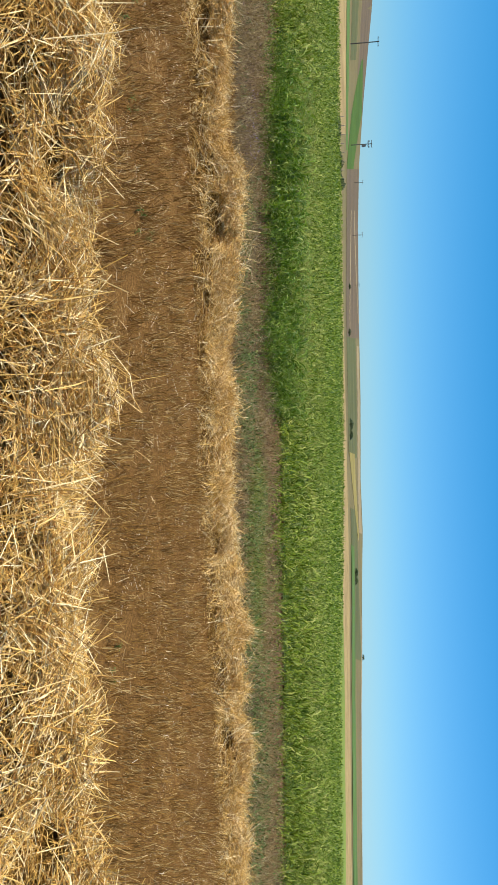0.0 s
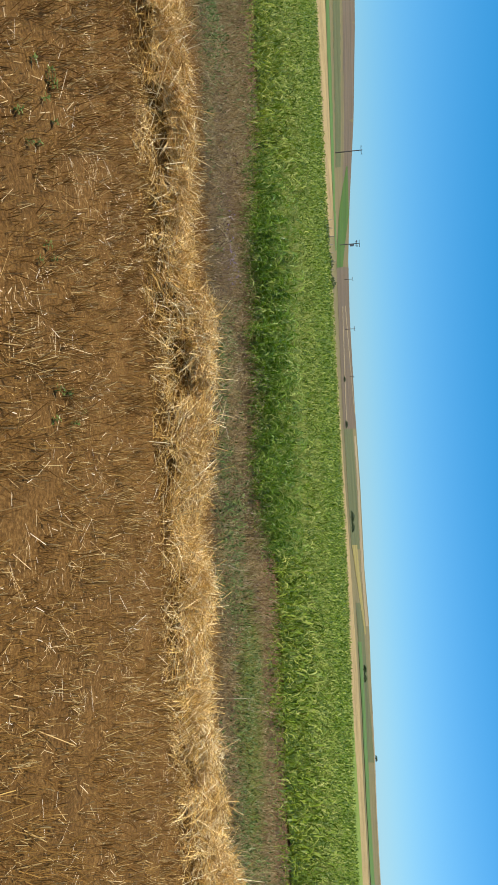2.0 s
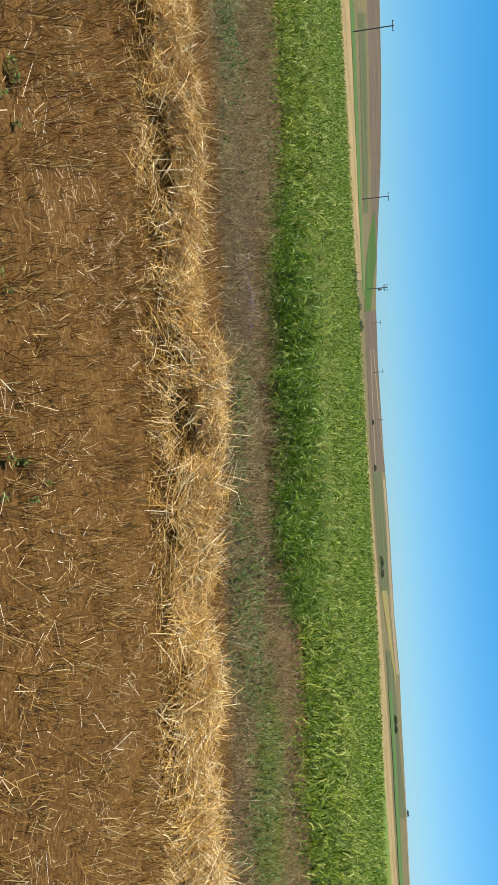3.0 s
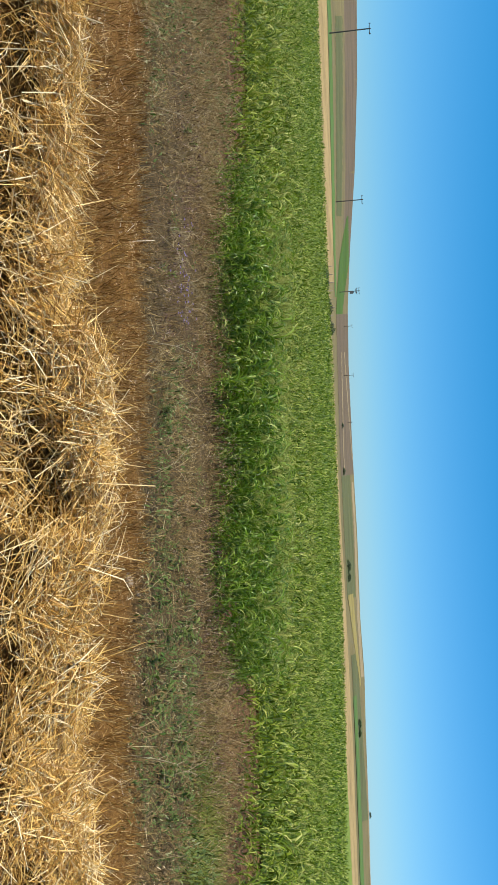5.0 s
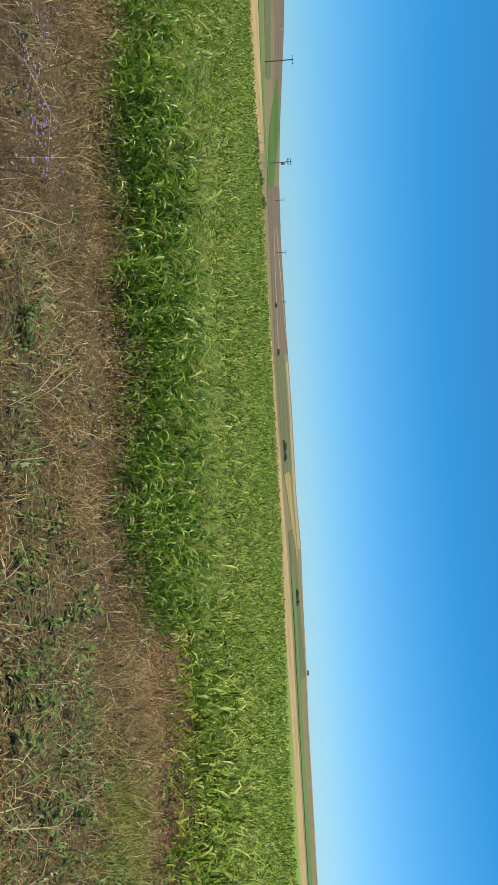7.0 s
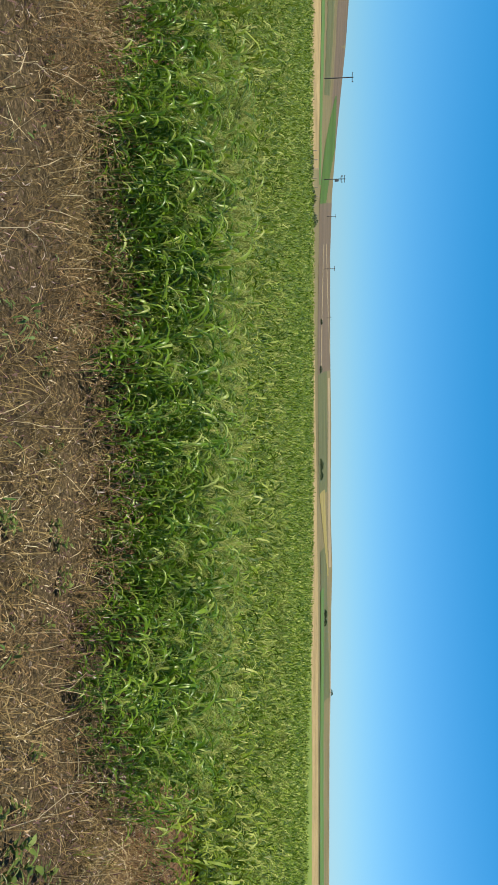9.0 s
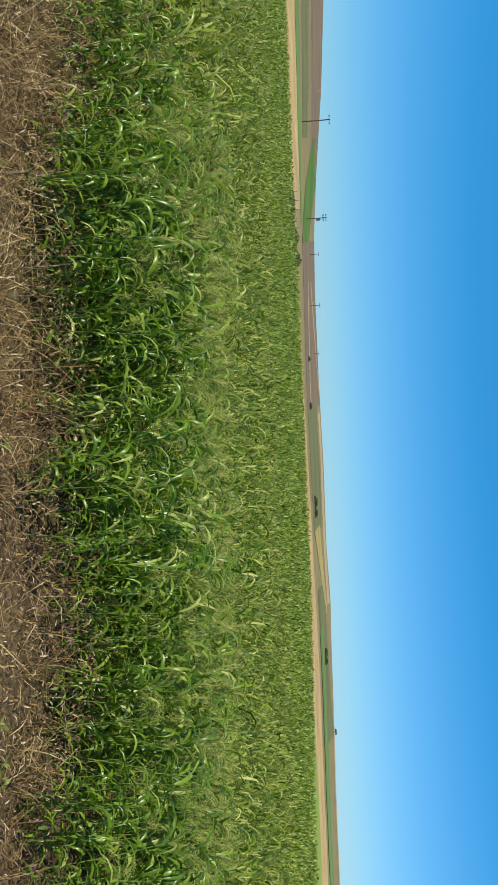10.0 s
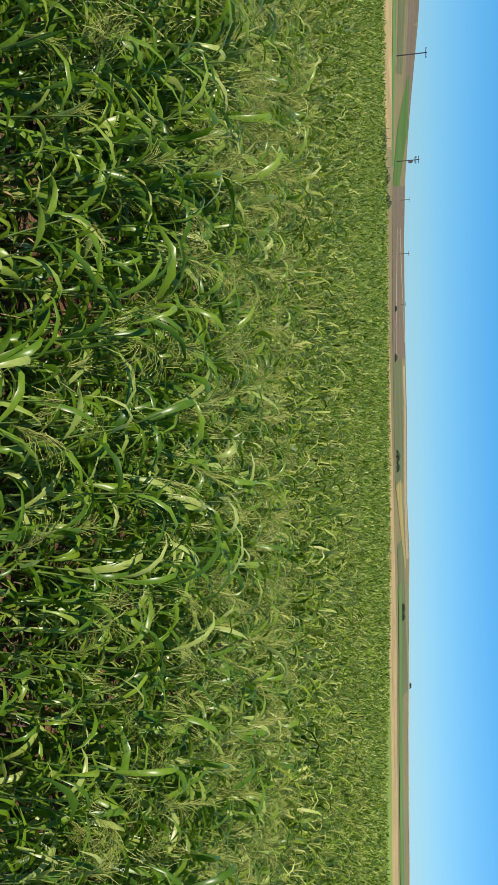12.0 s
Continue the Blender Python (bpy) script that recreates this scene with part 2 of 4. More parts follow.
FRESH_GRASS = plant_material("fresh_grass", [(0.0, (0.12, 0.15, 0.022)), (0.6, (0.18, 0.215, 0.035)), (1.0, (0.28, 0.31, 0.075))], 0.6, 0.3, spec=0.15)
FLOWER = plant_material("flower", [(0.0, (0.14, 0.10, 0.36)), (1.0, (0.30, 0.23, 0.58))], 0.6, 0.2)
MILLET_LEAF = plant_material("millet_leaf", [(0.0, (0.055, 0.13, 0.006)), (0.45, (0.13, 0.24, 0.012)), (0.8, (0.225, 0.335, 0.026)), (1.0, (0.46, 0.52, 0.15))], 0.32, 0.46, object_random=True, spec=0.45)
MILLET_FAR = plant_material("millet_far", [(0.0, (0.035, 0.08, 0.003)), (0.4, (0.115, 0.19, 0.008)), (0.75, (0.225, 0.30, 0.02)), (1.0, (0.52, 0.53, 0.16))], 0.45, 0.33, patch=(0.06, (0.21, 0.25, 0.032), 0.3), spec=0.25)
MILLET_STEM = plant_material("millet_stem", [(0.0, (0.12, 0.20, 0.035)), (1.0, (0.22, 0.29, 0.07))], 0.45, 0.0, object_random=True, spec=0.25)
PANICLE = plant_material("panicle", [(0.0, (0.17, 0.21, 0.035)), (0.6, (0.27, 0.30, 0.065)), (1.0, (0.42, 0.40, 0.13))], 0.6, 0.25, object_random=True, spec=0.15)
# dark greens that paint the shade between the far millet plants
MILLET_SHADE = soil_material("millet_shade", (0.02, 0.045, 0.006), (0.05, 0.10, 0.013), (0.10, 0.17, 0.03), 9.0, 0.08, 0.8, 1.0, None, 0.1)
PALE_STALK = plant_material("pale_stalk", [(0.0, (0.28, 0.22, 0.13)), (1.0, (0.46, 0.39, 0.26))], 0.6, 0.0, object_random=True, spec=0.2)
BUSH_LEAF = plant_material("bush_leaf", [(0.0, (0.04, 0.07, 0.025)), (1.0, (0.09, 0.13, 0.05))], 0.55, 0.2)
WOOD = soil_material("grey_wood", (0.05, 0.045, 0.04), (0.11, 0.095, 0.08), (0.17, 0.15, 0.13), 14.0, 1.0, 0.85, 0.3, (4, 4, 0.4))
PALE_WOOD = soil_material("pale_wood", (0.2, 0.18, 0.15), (0.3, 0.27, 0.22), (0.4, 0.36, 0.3), 14.0, 1.0, 0.85, 0.3, (4, 4, 0.4))
STEEL = soil_material("grey_steel", (0.10, 0.10, 0.11), (0.15, 0.15, 0.16), (0.2, 0.2, 0.21), 8.0, 1.0, 0.5, 0.1)
CERAMIC = soil_material("ceramic", (0.06, 0.04, 0.035), (0.1, 0.07, 0.06), (0.14, 0.1, 0.08), 8.0, 1.0, 0.25, 0.05)
STONE = soil_material("stone", (0.18, 0.14, 0.10), (0.28, 0.22, 0.16), (0.42, 0.35, 0.27), 20.0, 3.0, 0.9, 0.5)
DIRT = soil_material("dirt_track", (0.25, 0.18, 0.08), (0.32, 0.24, 0.11), (0.39, 0.30, 0.15), 0.9, 0.07, 0.95, 0.3, None, 0.05)


def field_material(name, a, b, c, fine=0.35, stretch=(1, 2.5, 1)):
    return soil_material(name, a, b, c, fine, 0.018, 0.95, 0.2, stretch, 0.2)


OLIVE = field_material("olive_field", (0.13, 0.11, 0.05), (0.17, 0.145, 0.065), (0.21, 0.175, 0.085))
BROWN = field_material("plowed_field", (0.105, 0.08, 0.05), (0.135, 0.103, 0.066), (0.165, 0.128, 0.083))
PALE = field_material("pale_field", (0.235, 0.185, 0.105), (0.28, 0.225, 0.13), (0.325, 0.265, 0.155))
DARKGREEN = field_material("dark_green_field", (0.065, 0.125, 0.03), (0.09, 0.16, 0.04), (0.115, 0.19, 0.055))
GREEN = field_material("green_field", (0.05, 0.10, 0.016), (0.065, 0.122, 0.02), (0.08, 0.145, 0.028))
VERGE = field_material("verge_grass", (0.13, 0.19, 0.035), (0.17, 0.235, 0.045), (0.21, 0.28, 0.065), 2.0)
YELLOW = field_material("yellow_field", (0.22, 0.185, 0.06), (0.255, 0.215, 0.07), (0.29, 0.24, 0.085))
GREYGREEN = field_material("grey_green_field", (0.08, 0.092, 0.036), (0.105, 0.115, 0.047), (0.13, 0.138, 0.06))


def ground_material():
    """Orange-brown stubble soil with chaff, grey-brown weedy soil, red-brown soil under the crop, in bands across the field."""
    m, nt, b, out = nodes_of("field_soil")
    tc = nt.nodes.new("ShaderNodeTexCoord")
    sep = nt.nodes.new("ShaderNodeSeparateXYZ")
    nt.links.new(tc.outputs["Object"], sep.inputs[0])
    wob = nt.nodes.new("ShaderNodeMath")
    wob.operation = "MULTIPLY_ADD"
    nt.links.new(noise_out(nt, 0.9, 4.0), wob.inputs[0])
    wob.inputs[1].default_value = 1.6
    nt.links.new(sep.outputs[1], wob.inputs[2])
    weedy = nt.nodes.new("ShaderNodeMapRange")
    weedy.inputs[1].default_value, weedy.inputs[2].default_value = 10.7, 11.2
    nt.links.new(wob.outputs[0], weedy.inputs[0])
    crop = nt.nodes.new("ShaderNodeMapRange")
    crop.inputs[1].default_value, crop.inputs[2].default_value = 14.5, 15.3
    nt.links.new(wob.outputs[0], crop.inputs[0])
    stub = ramp(nt, noise_out(nt, 38.0, 7.0, 0.75), [(0.28, (0.07, 0.033, 0.010)), (0.47, (0.165, 0.085, 0.025)), (0.62, (0.28, 0.155, 0.05)), (0.75, (0.58, 0.42, 0.21))])
    weed = ramp(nt, noise_out(nt, 34.0, 7.0, 0.75), [(0.28, (0.035, 0.028, 0.014)), (0.5, (0.095, 0.07, 0.036)), (0.72, (0.28, 0.21, 0.125))])
    soil = ramp(nt, noise_out(nt, 22.0, 7.0, 0.7), [(0.3, (0.09, 0.045, 0.025)), (0.55, (0.19, 0.105, 0.06)), (0.75, (0.34, 0.23, 0.15))])
    col = mix_colour(nt, weedy.outputs[0], stub, weed)
    col = mix_colour(nt, crop.outputs[0], col, soil)
    tone = ramp(nt, noise_out(nt, 0.8, 3.0), [(0.3, (0.75, 0.73, 0.72)), (0.7, (1.12, 1.1, 1.06))])
    nt.links.new(mix_colour(nt, 1.0, col, tone, "MULTIPLY"), b.inputs["Base Color"])
    b.inputs["Roughness"].default_value = 0.95
    b.inputs["Specular IOR Level"].default_value = 0.1
    bumped(nt, b, noise_out(nt, 30.0, 8.0, 0.75), 0.9, 0.03)
    return m


SOIL = ground_material()


# ---- ground ----
def spread(lo, hi, step, reach, growth):
    """Even steps from lo to hi, then ever longer ones out to the reach on both sides."""
    mid = list(np.arange(lo, hi, step))
    up, down, d = [mid[-1]], [mid[0]], step
    while up[-1] < reach:
        d *= growth
        up.append(up[-1] + d)
        down.append(down[-1] - d)
    return np.array(down[:0:-1] + mid + up[1:])


def ground():
    xs, ys = spread(-12.0, 7.0, 0.3, 4800, 1.1), spread(0.0, 16.0, 0.24, 4600, 1.055)
    gx, gy = np.meshgrid(xs, ys)
    # beyond the road the sheet dips a little under the far slopes
    gz = ground_height(gx, gy) - 2.0 * np.clip((gy - 168) / 12, 0, 1)
    v = np.stack([gx.ravel(), gy.ravel(), gz.ravel()], 1)
    n, k = len(ys), len(xs)
    i = (np.arange(n - 1)[:, None] * k + np.arange(k - 1)[None]).ravel()
    f = np.stack([i, i + 1, i + k + 1, i + k], 1)
    mid = v[f].mean(1)
    slots = np.where((mid[:, 1] > 112) | (mid[:, 1] < -60), 1, 0)
    ob = new("ground", np_mesh("ground", v, f, [SOIL, OLIVE], slots, True))
    return tagged(ob, "dry stubble field soil sloping gently to far hills", "ground", kind="structure")


ground()


def far_field(name, material, label, a0, a1, low0, high0, low1, high1, lift, na=60, nf=24):
    """A field draped on the far slopes, between two sideways angles; its lower and upper edges are given at both ends."""
    v = []
    for j in range(nf + 1):
        for i in range(na + 1):
            q = i / na
            low, high = low0 + (low1 - low0) * q, high0 + (high1 - high0) * q
            wob = 0.012 * math.sin(i * 1.7 + a0 * 40) if j in (0, nf) else 0
            x, y = far_place(a0 + (a1 - a0) * q, low + (high - low) * j / nf + wob)
            v.append((x, y, float(ground_height(x, y)) + lift))
    f = [[j * (na + 1) + i, j * (na + 1) + i + 1, (j + 1) * (na + 1) + i + 1, (j + 1) * (na + 1) + i] for j in range(nf) for i in range(na)]
    ob = new(name, np_mesh(name, np.array(v), np.array(f), material, smooth=True))
    return tagged(ob, label, "field", kind="structure")


far_field("far_slopes", OLIVE, "dry olive-brown slopes rising to the ridge", -1.7, 1.7, -0.03, 1.12, -0.03, 1.12, 0.0, 300, 70)
far_field("plowed_field", BROWN, "bare brown hillside field below the ridge", -1.3, -0.43, 0.52, 1.0, 0.6, 1.0, 0.05)
far_field("grass_strip", DARKGREEN, "dark green grass strip above the track", -1.3, -0.38, 0.0, 0.13, 0.0, 0.12, 0.05)
far_field("green_slope", GREYGREEN, "dull green field on the hillside", -0.82, -0.5, 0.26, 0.50, 0.2, 0.46, 0.06)
far_field("green_field", GREEN, "bright green field on the hill shoulder", -0.50, -0.43, 0.74, 0.80, 0.32, 0.96, 0.1)
far_field("green_field", GREEN, "bright green field on the hill shoulder", -0.43, -0.355, 0.32, 0.96, 0.04, 0.55, 0.1)
far_field("plowed_field", BROWN, "bare brown plowed land below the ridge", -0.355, -0.13, 0.05, 1.0, 0.05, 1.0, 0.06)
far_field("farm_track", PALE, "pale farm track across plowed land", -0.30, -0.14, 0.38, 0.44, 0.26, 0.31, 0.12)
far_field("farm_track", PALE, "pale farm track across plowed land", -0.30, -0.15, 0.62, 0.68, 0.93, 0.98, 0.12)
far_field("green_slope", GREYGREEN, "grey-green grazing land on the slope", -0.13, 0.03, 0.05, 0.72, 0.05, 0.7, 0.06)
far_field("pale_field", PALE, "pale dry field under the ridge", -0.12, 0.13, 0.78, 0.92, 0.72, 0.93, 0.1)
far_field("yellow_field", YELLOW, "yellow ripe field on the slope", 0.025, 0.14, 0.08, 0.5, 0.62, 0.70, 0.12)
far_field("green_slope", GREYGREEN, "grey-green field on the slope", 0.10, 0.30, 0.1, 0.5, 0.1, 0.9, 0.08)
far_field("dark_green_field", DARKGREEN, "dark green field beyond the dirt road", 0.15, 1.3, 0.06, 0.32, 0.03, 0.72, 0.14)
far_field("pale_field", PALE, "pale dry field under the ridge", 0.24, 1.3, 0.9, 0.97, 0.9, 0.97, 0.16)


def dirt_band(name, material, label, a0, a1, near0, far0, near1, far1, lift):
    v, na, nf = [], 60, 6
    for j in range(nf + 1):
        for i in range(na + 1):
            q = i / na
            near, far = near0 + (near1 - near0) * q, far0 + (far1 - far0) * q
            y = near + (far - near) * j / nf + (0.5 * math.sin(i * 0.9) + 0.4 * math.sin(i * 2.3))
            x = (a0 + (a1 - a0) * q) * (y - 2.35) - 2.75
            v.append((x, y, float(ground_height(x, y)) + lift))
    f = [[j * (na + 1) + i, j * (na + 1) + i + 1, (j + 1) * (na + 1) + i + 1, (j + 1) * (na + 1) + i] for j in range(nf) for i in range(na)]
    ob = new(name, np_mesh(name, np.array(v), np.array(f), material, smooth=True))
    return tagged(ob, label, "road", kind="structure")


dirt_band("dirt_lot", DIRT, "bare tan dirt beside the crop", -1.5, -0.40, 103, 160, 104, 158, 0.06)
dirt_band("grass_verge", VERGE, "light green grass verge along the dirt road", 0.08, 0.35, 111, 116, 83, 126, 0.1)
dirt_band("grass_verge", VERGE, "light green grass verge along the dirt road", 0.35, 1.6, 83, 126, 83, 126, 0.1)
dirt_band("dirt_road", DIRT, "dry tan dirt road behind the crop", -0.40, 0.0, 112, 128, 111, 150, 0.06)
dirt_band("dirt_road", DIRT, "dry tan dirt road behind the crop", 0.0, 1.6, 113, 150, 125, 162, 0.06)


# ---- straw windrows ----
def windrow(label, middle, half, height, x0, x1, count, seed, step=0.06):
    """A long loose heap of straw on the stubble: a lumpy bed, coloured dark for the shade in the gaps, and many thin
    stalks lying over and out of it.
    """
    r = np.random.default_rng(seed)

    def hollow(x, s):
        return np.clip((value_noise(x, s * half * 1.3, 0.32, seed + 2) - 0.64) * 7, 0, 1)

    def heap(x, s):
        lumps = 0.15 + 0.95 * value_noise(x, s * half, 0.7, seed) + 0.55 * value_noise(x, s * half, 0.24, seed + 1)
        hole = hollow(x, s)
        edge = half * (1 + 0.3 * (value_noise(x, s * 0 + seed, 0.9, seed + 3) - 0.5))
        prof = np.clip(1 - np.abs(s * half / edge) ** 2.2, 0, 1)
        return height * lumps * prof * (1 - 0.88 * hole)
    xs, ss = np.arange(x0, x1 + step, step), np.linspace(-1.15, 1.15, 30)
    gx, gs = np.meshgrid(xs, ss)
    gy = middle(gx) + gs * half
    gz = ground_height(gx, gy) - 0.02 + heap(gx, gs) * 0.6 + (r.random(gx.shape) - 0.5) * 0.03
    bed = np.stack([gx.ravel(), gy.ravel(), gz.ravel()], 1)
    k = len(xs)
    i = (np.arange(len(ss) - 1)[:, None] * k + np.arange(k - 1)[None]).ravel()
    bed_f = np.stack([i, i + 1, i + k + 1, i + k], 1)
    # two thirds of the stalks lie in tufts that share a direction, the rest anyhow
    tufts = count // 60
    own = r.integers(0, tufts, count)
    loose = r.random(count) < 0.33
    tx, ts = r.uniform(x0, x1, tufts), np.clip(r.normal(0, 0.48, tufts), -1.05, 1.05)
    ta, tt, tl = r.uniform(0, 6.28, tufts), r.normal(0.15, 0.42, tufts), r.random(tufts)
    x = np.where(loose, r.uniform(x0, x1, count), tx[own] + r.normal(0, 0.085, count))
    s = np.where(loose, np.clip(r.normal(0, 0.5, count), -1.25, 1.2), ts[own] + r.normal(0, 0.085, count) / half)
    # few stalks bridge the hollows
    stay = (hollow(x, s) < 0.5) | (r.random(count) < 0.22)
    x, s, own, loose = x[stay], s[stay], own[stay], loose[stay]
    count = len(x)
    h = heap(x, s)
    y = middle(x) + s * half
    lift = np.where(loose, r.random(count) ** 1.5, 0.7 * tl[own] + 0.5 * r.random(count))
    z = ground_height(x, y) + 0.01 + h * (0.6 + 0.5 * lift) + 0.03 * r.random(count)
    az = np.where(loose, r.uniform(0, 6.28, count), ta[own] + r.normal(0, 0.45, count))
    tilt = np.where(loose, r.normal(0.1, 0.3, count), tt[own] + r.normal(0, 0.22, count))
    d = np.stack([np.cos(az) * np.cos(tilt), np.sin(az) * np.cos(tilt), np.sin(tilt)], 1)
    length = np.clip(r.gamma(4, 0.040, count), 0.04, 0.42)
    z = z + np.abs(np.sin(tilt)) * length * 0.22
    # half of the stalks are straight, the others flattened and bent
    k = count // 2
    at = np.stack([x, y, z], 1)
    v, f = straws(at[:k], d[:k], length[:k], r.uniform(0.0013, 0.0029, k))
    n = count - k
    bv, bf = ribbons(at[k:] - d[k:] * (length[k:] * 0.5)[:, None], az[k:], length[k:], r.uniform(0.0028, 0.0064, n), tilt[k:] + 0.3, r.uniform(0.2, 1.7, n), 2, twist=r.normal(0, 1.2, n), tip=0.5)
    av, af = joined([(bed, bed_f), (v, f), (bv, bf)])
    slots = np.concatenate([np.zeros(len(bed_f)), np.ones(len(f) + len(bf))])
    ob = new("straw_windrow", np_mesh("straw_windrow", av, af, [SHADED_BED, STRAW], slots))
    return tagged(ob, label, "straw", kind="stuff")


first_row = lambda x: 3.58 + 0.07 * np.sin(x * 1.3)
second_row = lambda x: 7.98 + 0.16 * (x + 4) + 0.06 * np.sin(x * 1.1)
windrow("loose golden straw windrow lying on stubble", first_row, 0.5, 0.31, -6.0, 2.6, 72000, 11)
windrow("loose golden straw windrow near the weedy margin", second_row, 0.41, 0.29, -10.0, 4.0, 94000, 23)
for row, half, high, ends, seed in ((first_row, 0.5, 0.31, (-6.0, 2.6), 11), (second_row, 0.5, 0.28, (-10.0, 4.0), 23)):
    windrow("golden straw windrow running on across the field", row, half, high, ends[0] - 14, ends[0], 3500, seed, 0.2)
    windrow("golden straw windrow running on across the field", row, half, high, ends[1], ends[1] + 10, 2500, seed, 0.2)


# ---- stubble ----
def margin(x):
    """Where the stubble ends and the weeds begin."""
    return table(x, [-14, -8.6, -7.9, -6.8, -5.5, -4.5, -3.8, -3.2, -2.8, -2.0, 0, 9], [9.6, 9.3, 10.0, 10.1, 10.3, 10.35, 10.25, 10.0, 9.85, 9.8, 9.7, 9.6]) + 0.25 * (value_noise(x, x * 0, 0.5, 3) - 0.5)


def stubble(tufts, each):
    """Cut stalks that stand in small tufts and lean apart."""
    x, y = rng.uniform(-11, 6, tufts), rng.uniform(0.6, 10.9, tufts)
    keep = (y < margin(x) + rng.normal(0, 0.12, tufts)) & (np.abs(x + 2.6) < 3.0 + 0.72 * np.maximum(y - 0.3, 0)) & (value_noise(x, y, 0.3, 9) + 0.5 * rng.random(tufts) > 0.4)
    x, y = x[keep], y[keep]
    y = y + (np.round(y / 0.17) * 0.17 - y) * 0.3
    tall = 0.06 + 0.09 * value_noise(x, y, 0.5, 10)
    x, y, tall = np.repeat(x, each), np.repeat(y, each), np.repeat(tall, each)
    n = len(x)
    ox, oy = rng.normal(0, 0.028, n), rng.normal(0, 0.028, n)
    length = tall * rng.uniform(0.5, 1.25, n)
    lx, ly = ox * 7 + rng.normal(0, 0.28, n), oy * 7 + rng.normal(0, 0.28, n)
    d = np.stack([lx, ly, np.ones(n)], 1)
    x, y = x + ox, y + oy
    p = np.stack([x, y, ground_height(x, y) + length * 0.42], 1)
    v, f = straws(p, d, length, rng.uniform(0.0012, 0.0026, n))
    ob = new("stubble", np_mesh("stubble", v, f, STUBBLE))
    return tagged(ob, "short orange-brown cut grain stubble", "stubble", kind="stuff")


def chaff(count):
    """Broken flat straw, thick and pale in some places."""
    x, y = rng.uniform(-11, 6, count), rng.uniform(0.6, 10.3, count)
    pad = np.clip((value_noise(x, y, 0.45, 14) * 0.6 + value_noise(x, y, 0.16, 15) * 0.4 - 0.49) * 6, 0, 1)
    keep = (rng.random(count) < 0.25 + 0.75 * pad) & (np.abs(x + 2.6) < 3.2 + 0.72 * np.maximum(y - 0.3, 0))
    x, y = x[keep], y[keep]
    n = len(x)
    p = np.stack([x, y, ground_height(x, y) + 0.010 + 0.05 * rng.random(n) ** 3], 1)
    v, f = ribbons(p, rng.uniform(0, 6.28, n), np.clip(rng.gamma(2, 0.030, n), 0.02, 0.25), rng.uniform(0.0025, 0.0055, n), rng.normal(0.05, 0.2, n), 0.1, 1, tip=0.8)
    ob = new("chaff", np_mesh("chaff", v, f, CHAFF))
    return tagged(ob, "scattered broken straw and chaff on the soil", "straw", kind="stuff")


stubble(25000, 6)
chaff(60000)


# ---- weedy margin ----
def crop_edge(x):
    line = table(x, [-12, -10.5, -8, -7.0, -6.2, -5.4, -4.8, -4.4, -3.5, -2.7, -1.7, -0.8, 0, 1.2, 4, 9], [14.2, 14.5, 13.2, 12.95, 13.1, 12.8, 13.25, 12.95, 12.5, 13.3, 14.5, 14.2, 13.6, 14.4, 14.6, 14.8])
    return line + 0.35 * (value_noise(x, x * 0, 0.35, 6) - 0.5)


def margin_points(count, spill=0.15):
    x, y = rng.uniform(-14, 9, count), rng.uniform(9.2, 14.9, count)
    keep = (y > margin(x) - spill * rng.random(count)) & (y < crop_edge(x) + 0.3)
    return x[keep], y[keep]


# patches of the margin: x, y and half widths
GREEN_SPOTS = [(-3.05, 10.75, 0.55, 0.38), (-2.1, 11.3, 0.5, 0.4), (-2.2, 10.15, 0.5, 0.25), (-1.55, 10.7, 0.45, 0.4), (-4.95, 10.65, 0.4, 0.25), (-9.2, 10.2, 1.0, 0.5), (0.6, 10.9, 1.2, 0.5), (-5.6, 11.5, 0.2, 0.5), (-0.6, 11.6, 0.6, 0.5), (3.0, 11.6, 1.6, 0.8), (-4.2, 10.5, 0.3, 0.2)]
MAUVE_SPOTS = [(-5.95, 10.8, 0.6, 0.75), (-5.7, 11.6, 0.6, 0.35), (-2.85, 12.3, 0.4, 0.5), (-1.7, 12.35, 0.5, 0.45), (-7.3, 11.2, 0.6, 0.5), (-4.0, 12.4, 0.5, 0.3), (-4.9, 12.7, 0.5, 0.3)]
PALE_SPOTS = [(-4.5, 11.95, 0.6, 0.45), (-1.2, 10.4, 0.4, 0.3), (-5.4, 12.4, 0.7, 0.4), (-3.6, 11.7, 0.3, 0.4), (-7.5, 12.4, 0.8, 0.5), (-2.2, 13.3, 0.6, 0.5)]


def spots(x, y, places):
    """How deep a point lies in any of the patches, 0 to 1, with a ragged rim."""
    best = np.zeros(len(x))
    for px, py, rx, ry in places:
        best = np.maximum(best, np.exp(-((x - px) / rx) ** 2 - ((y - py) / ry) ** 2))
    return np.clip(best + 0.35 * (value_noise(x, y, 0.22, 91) - 0.5), 0, 1)


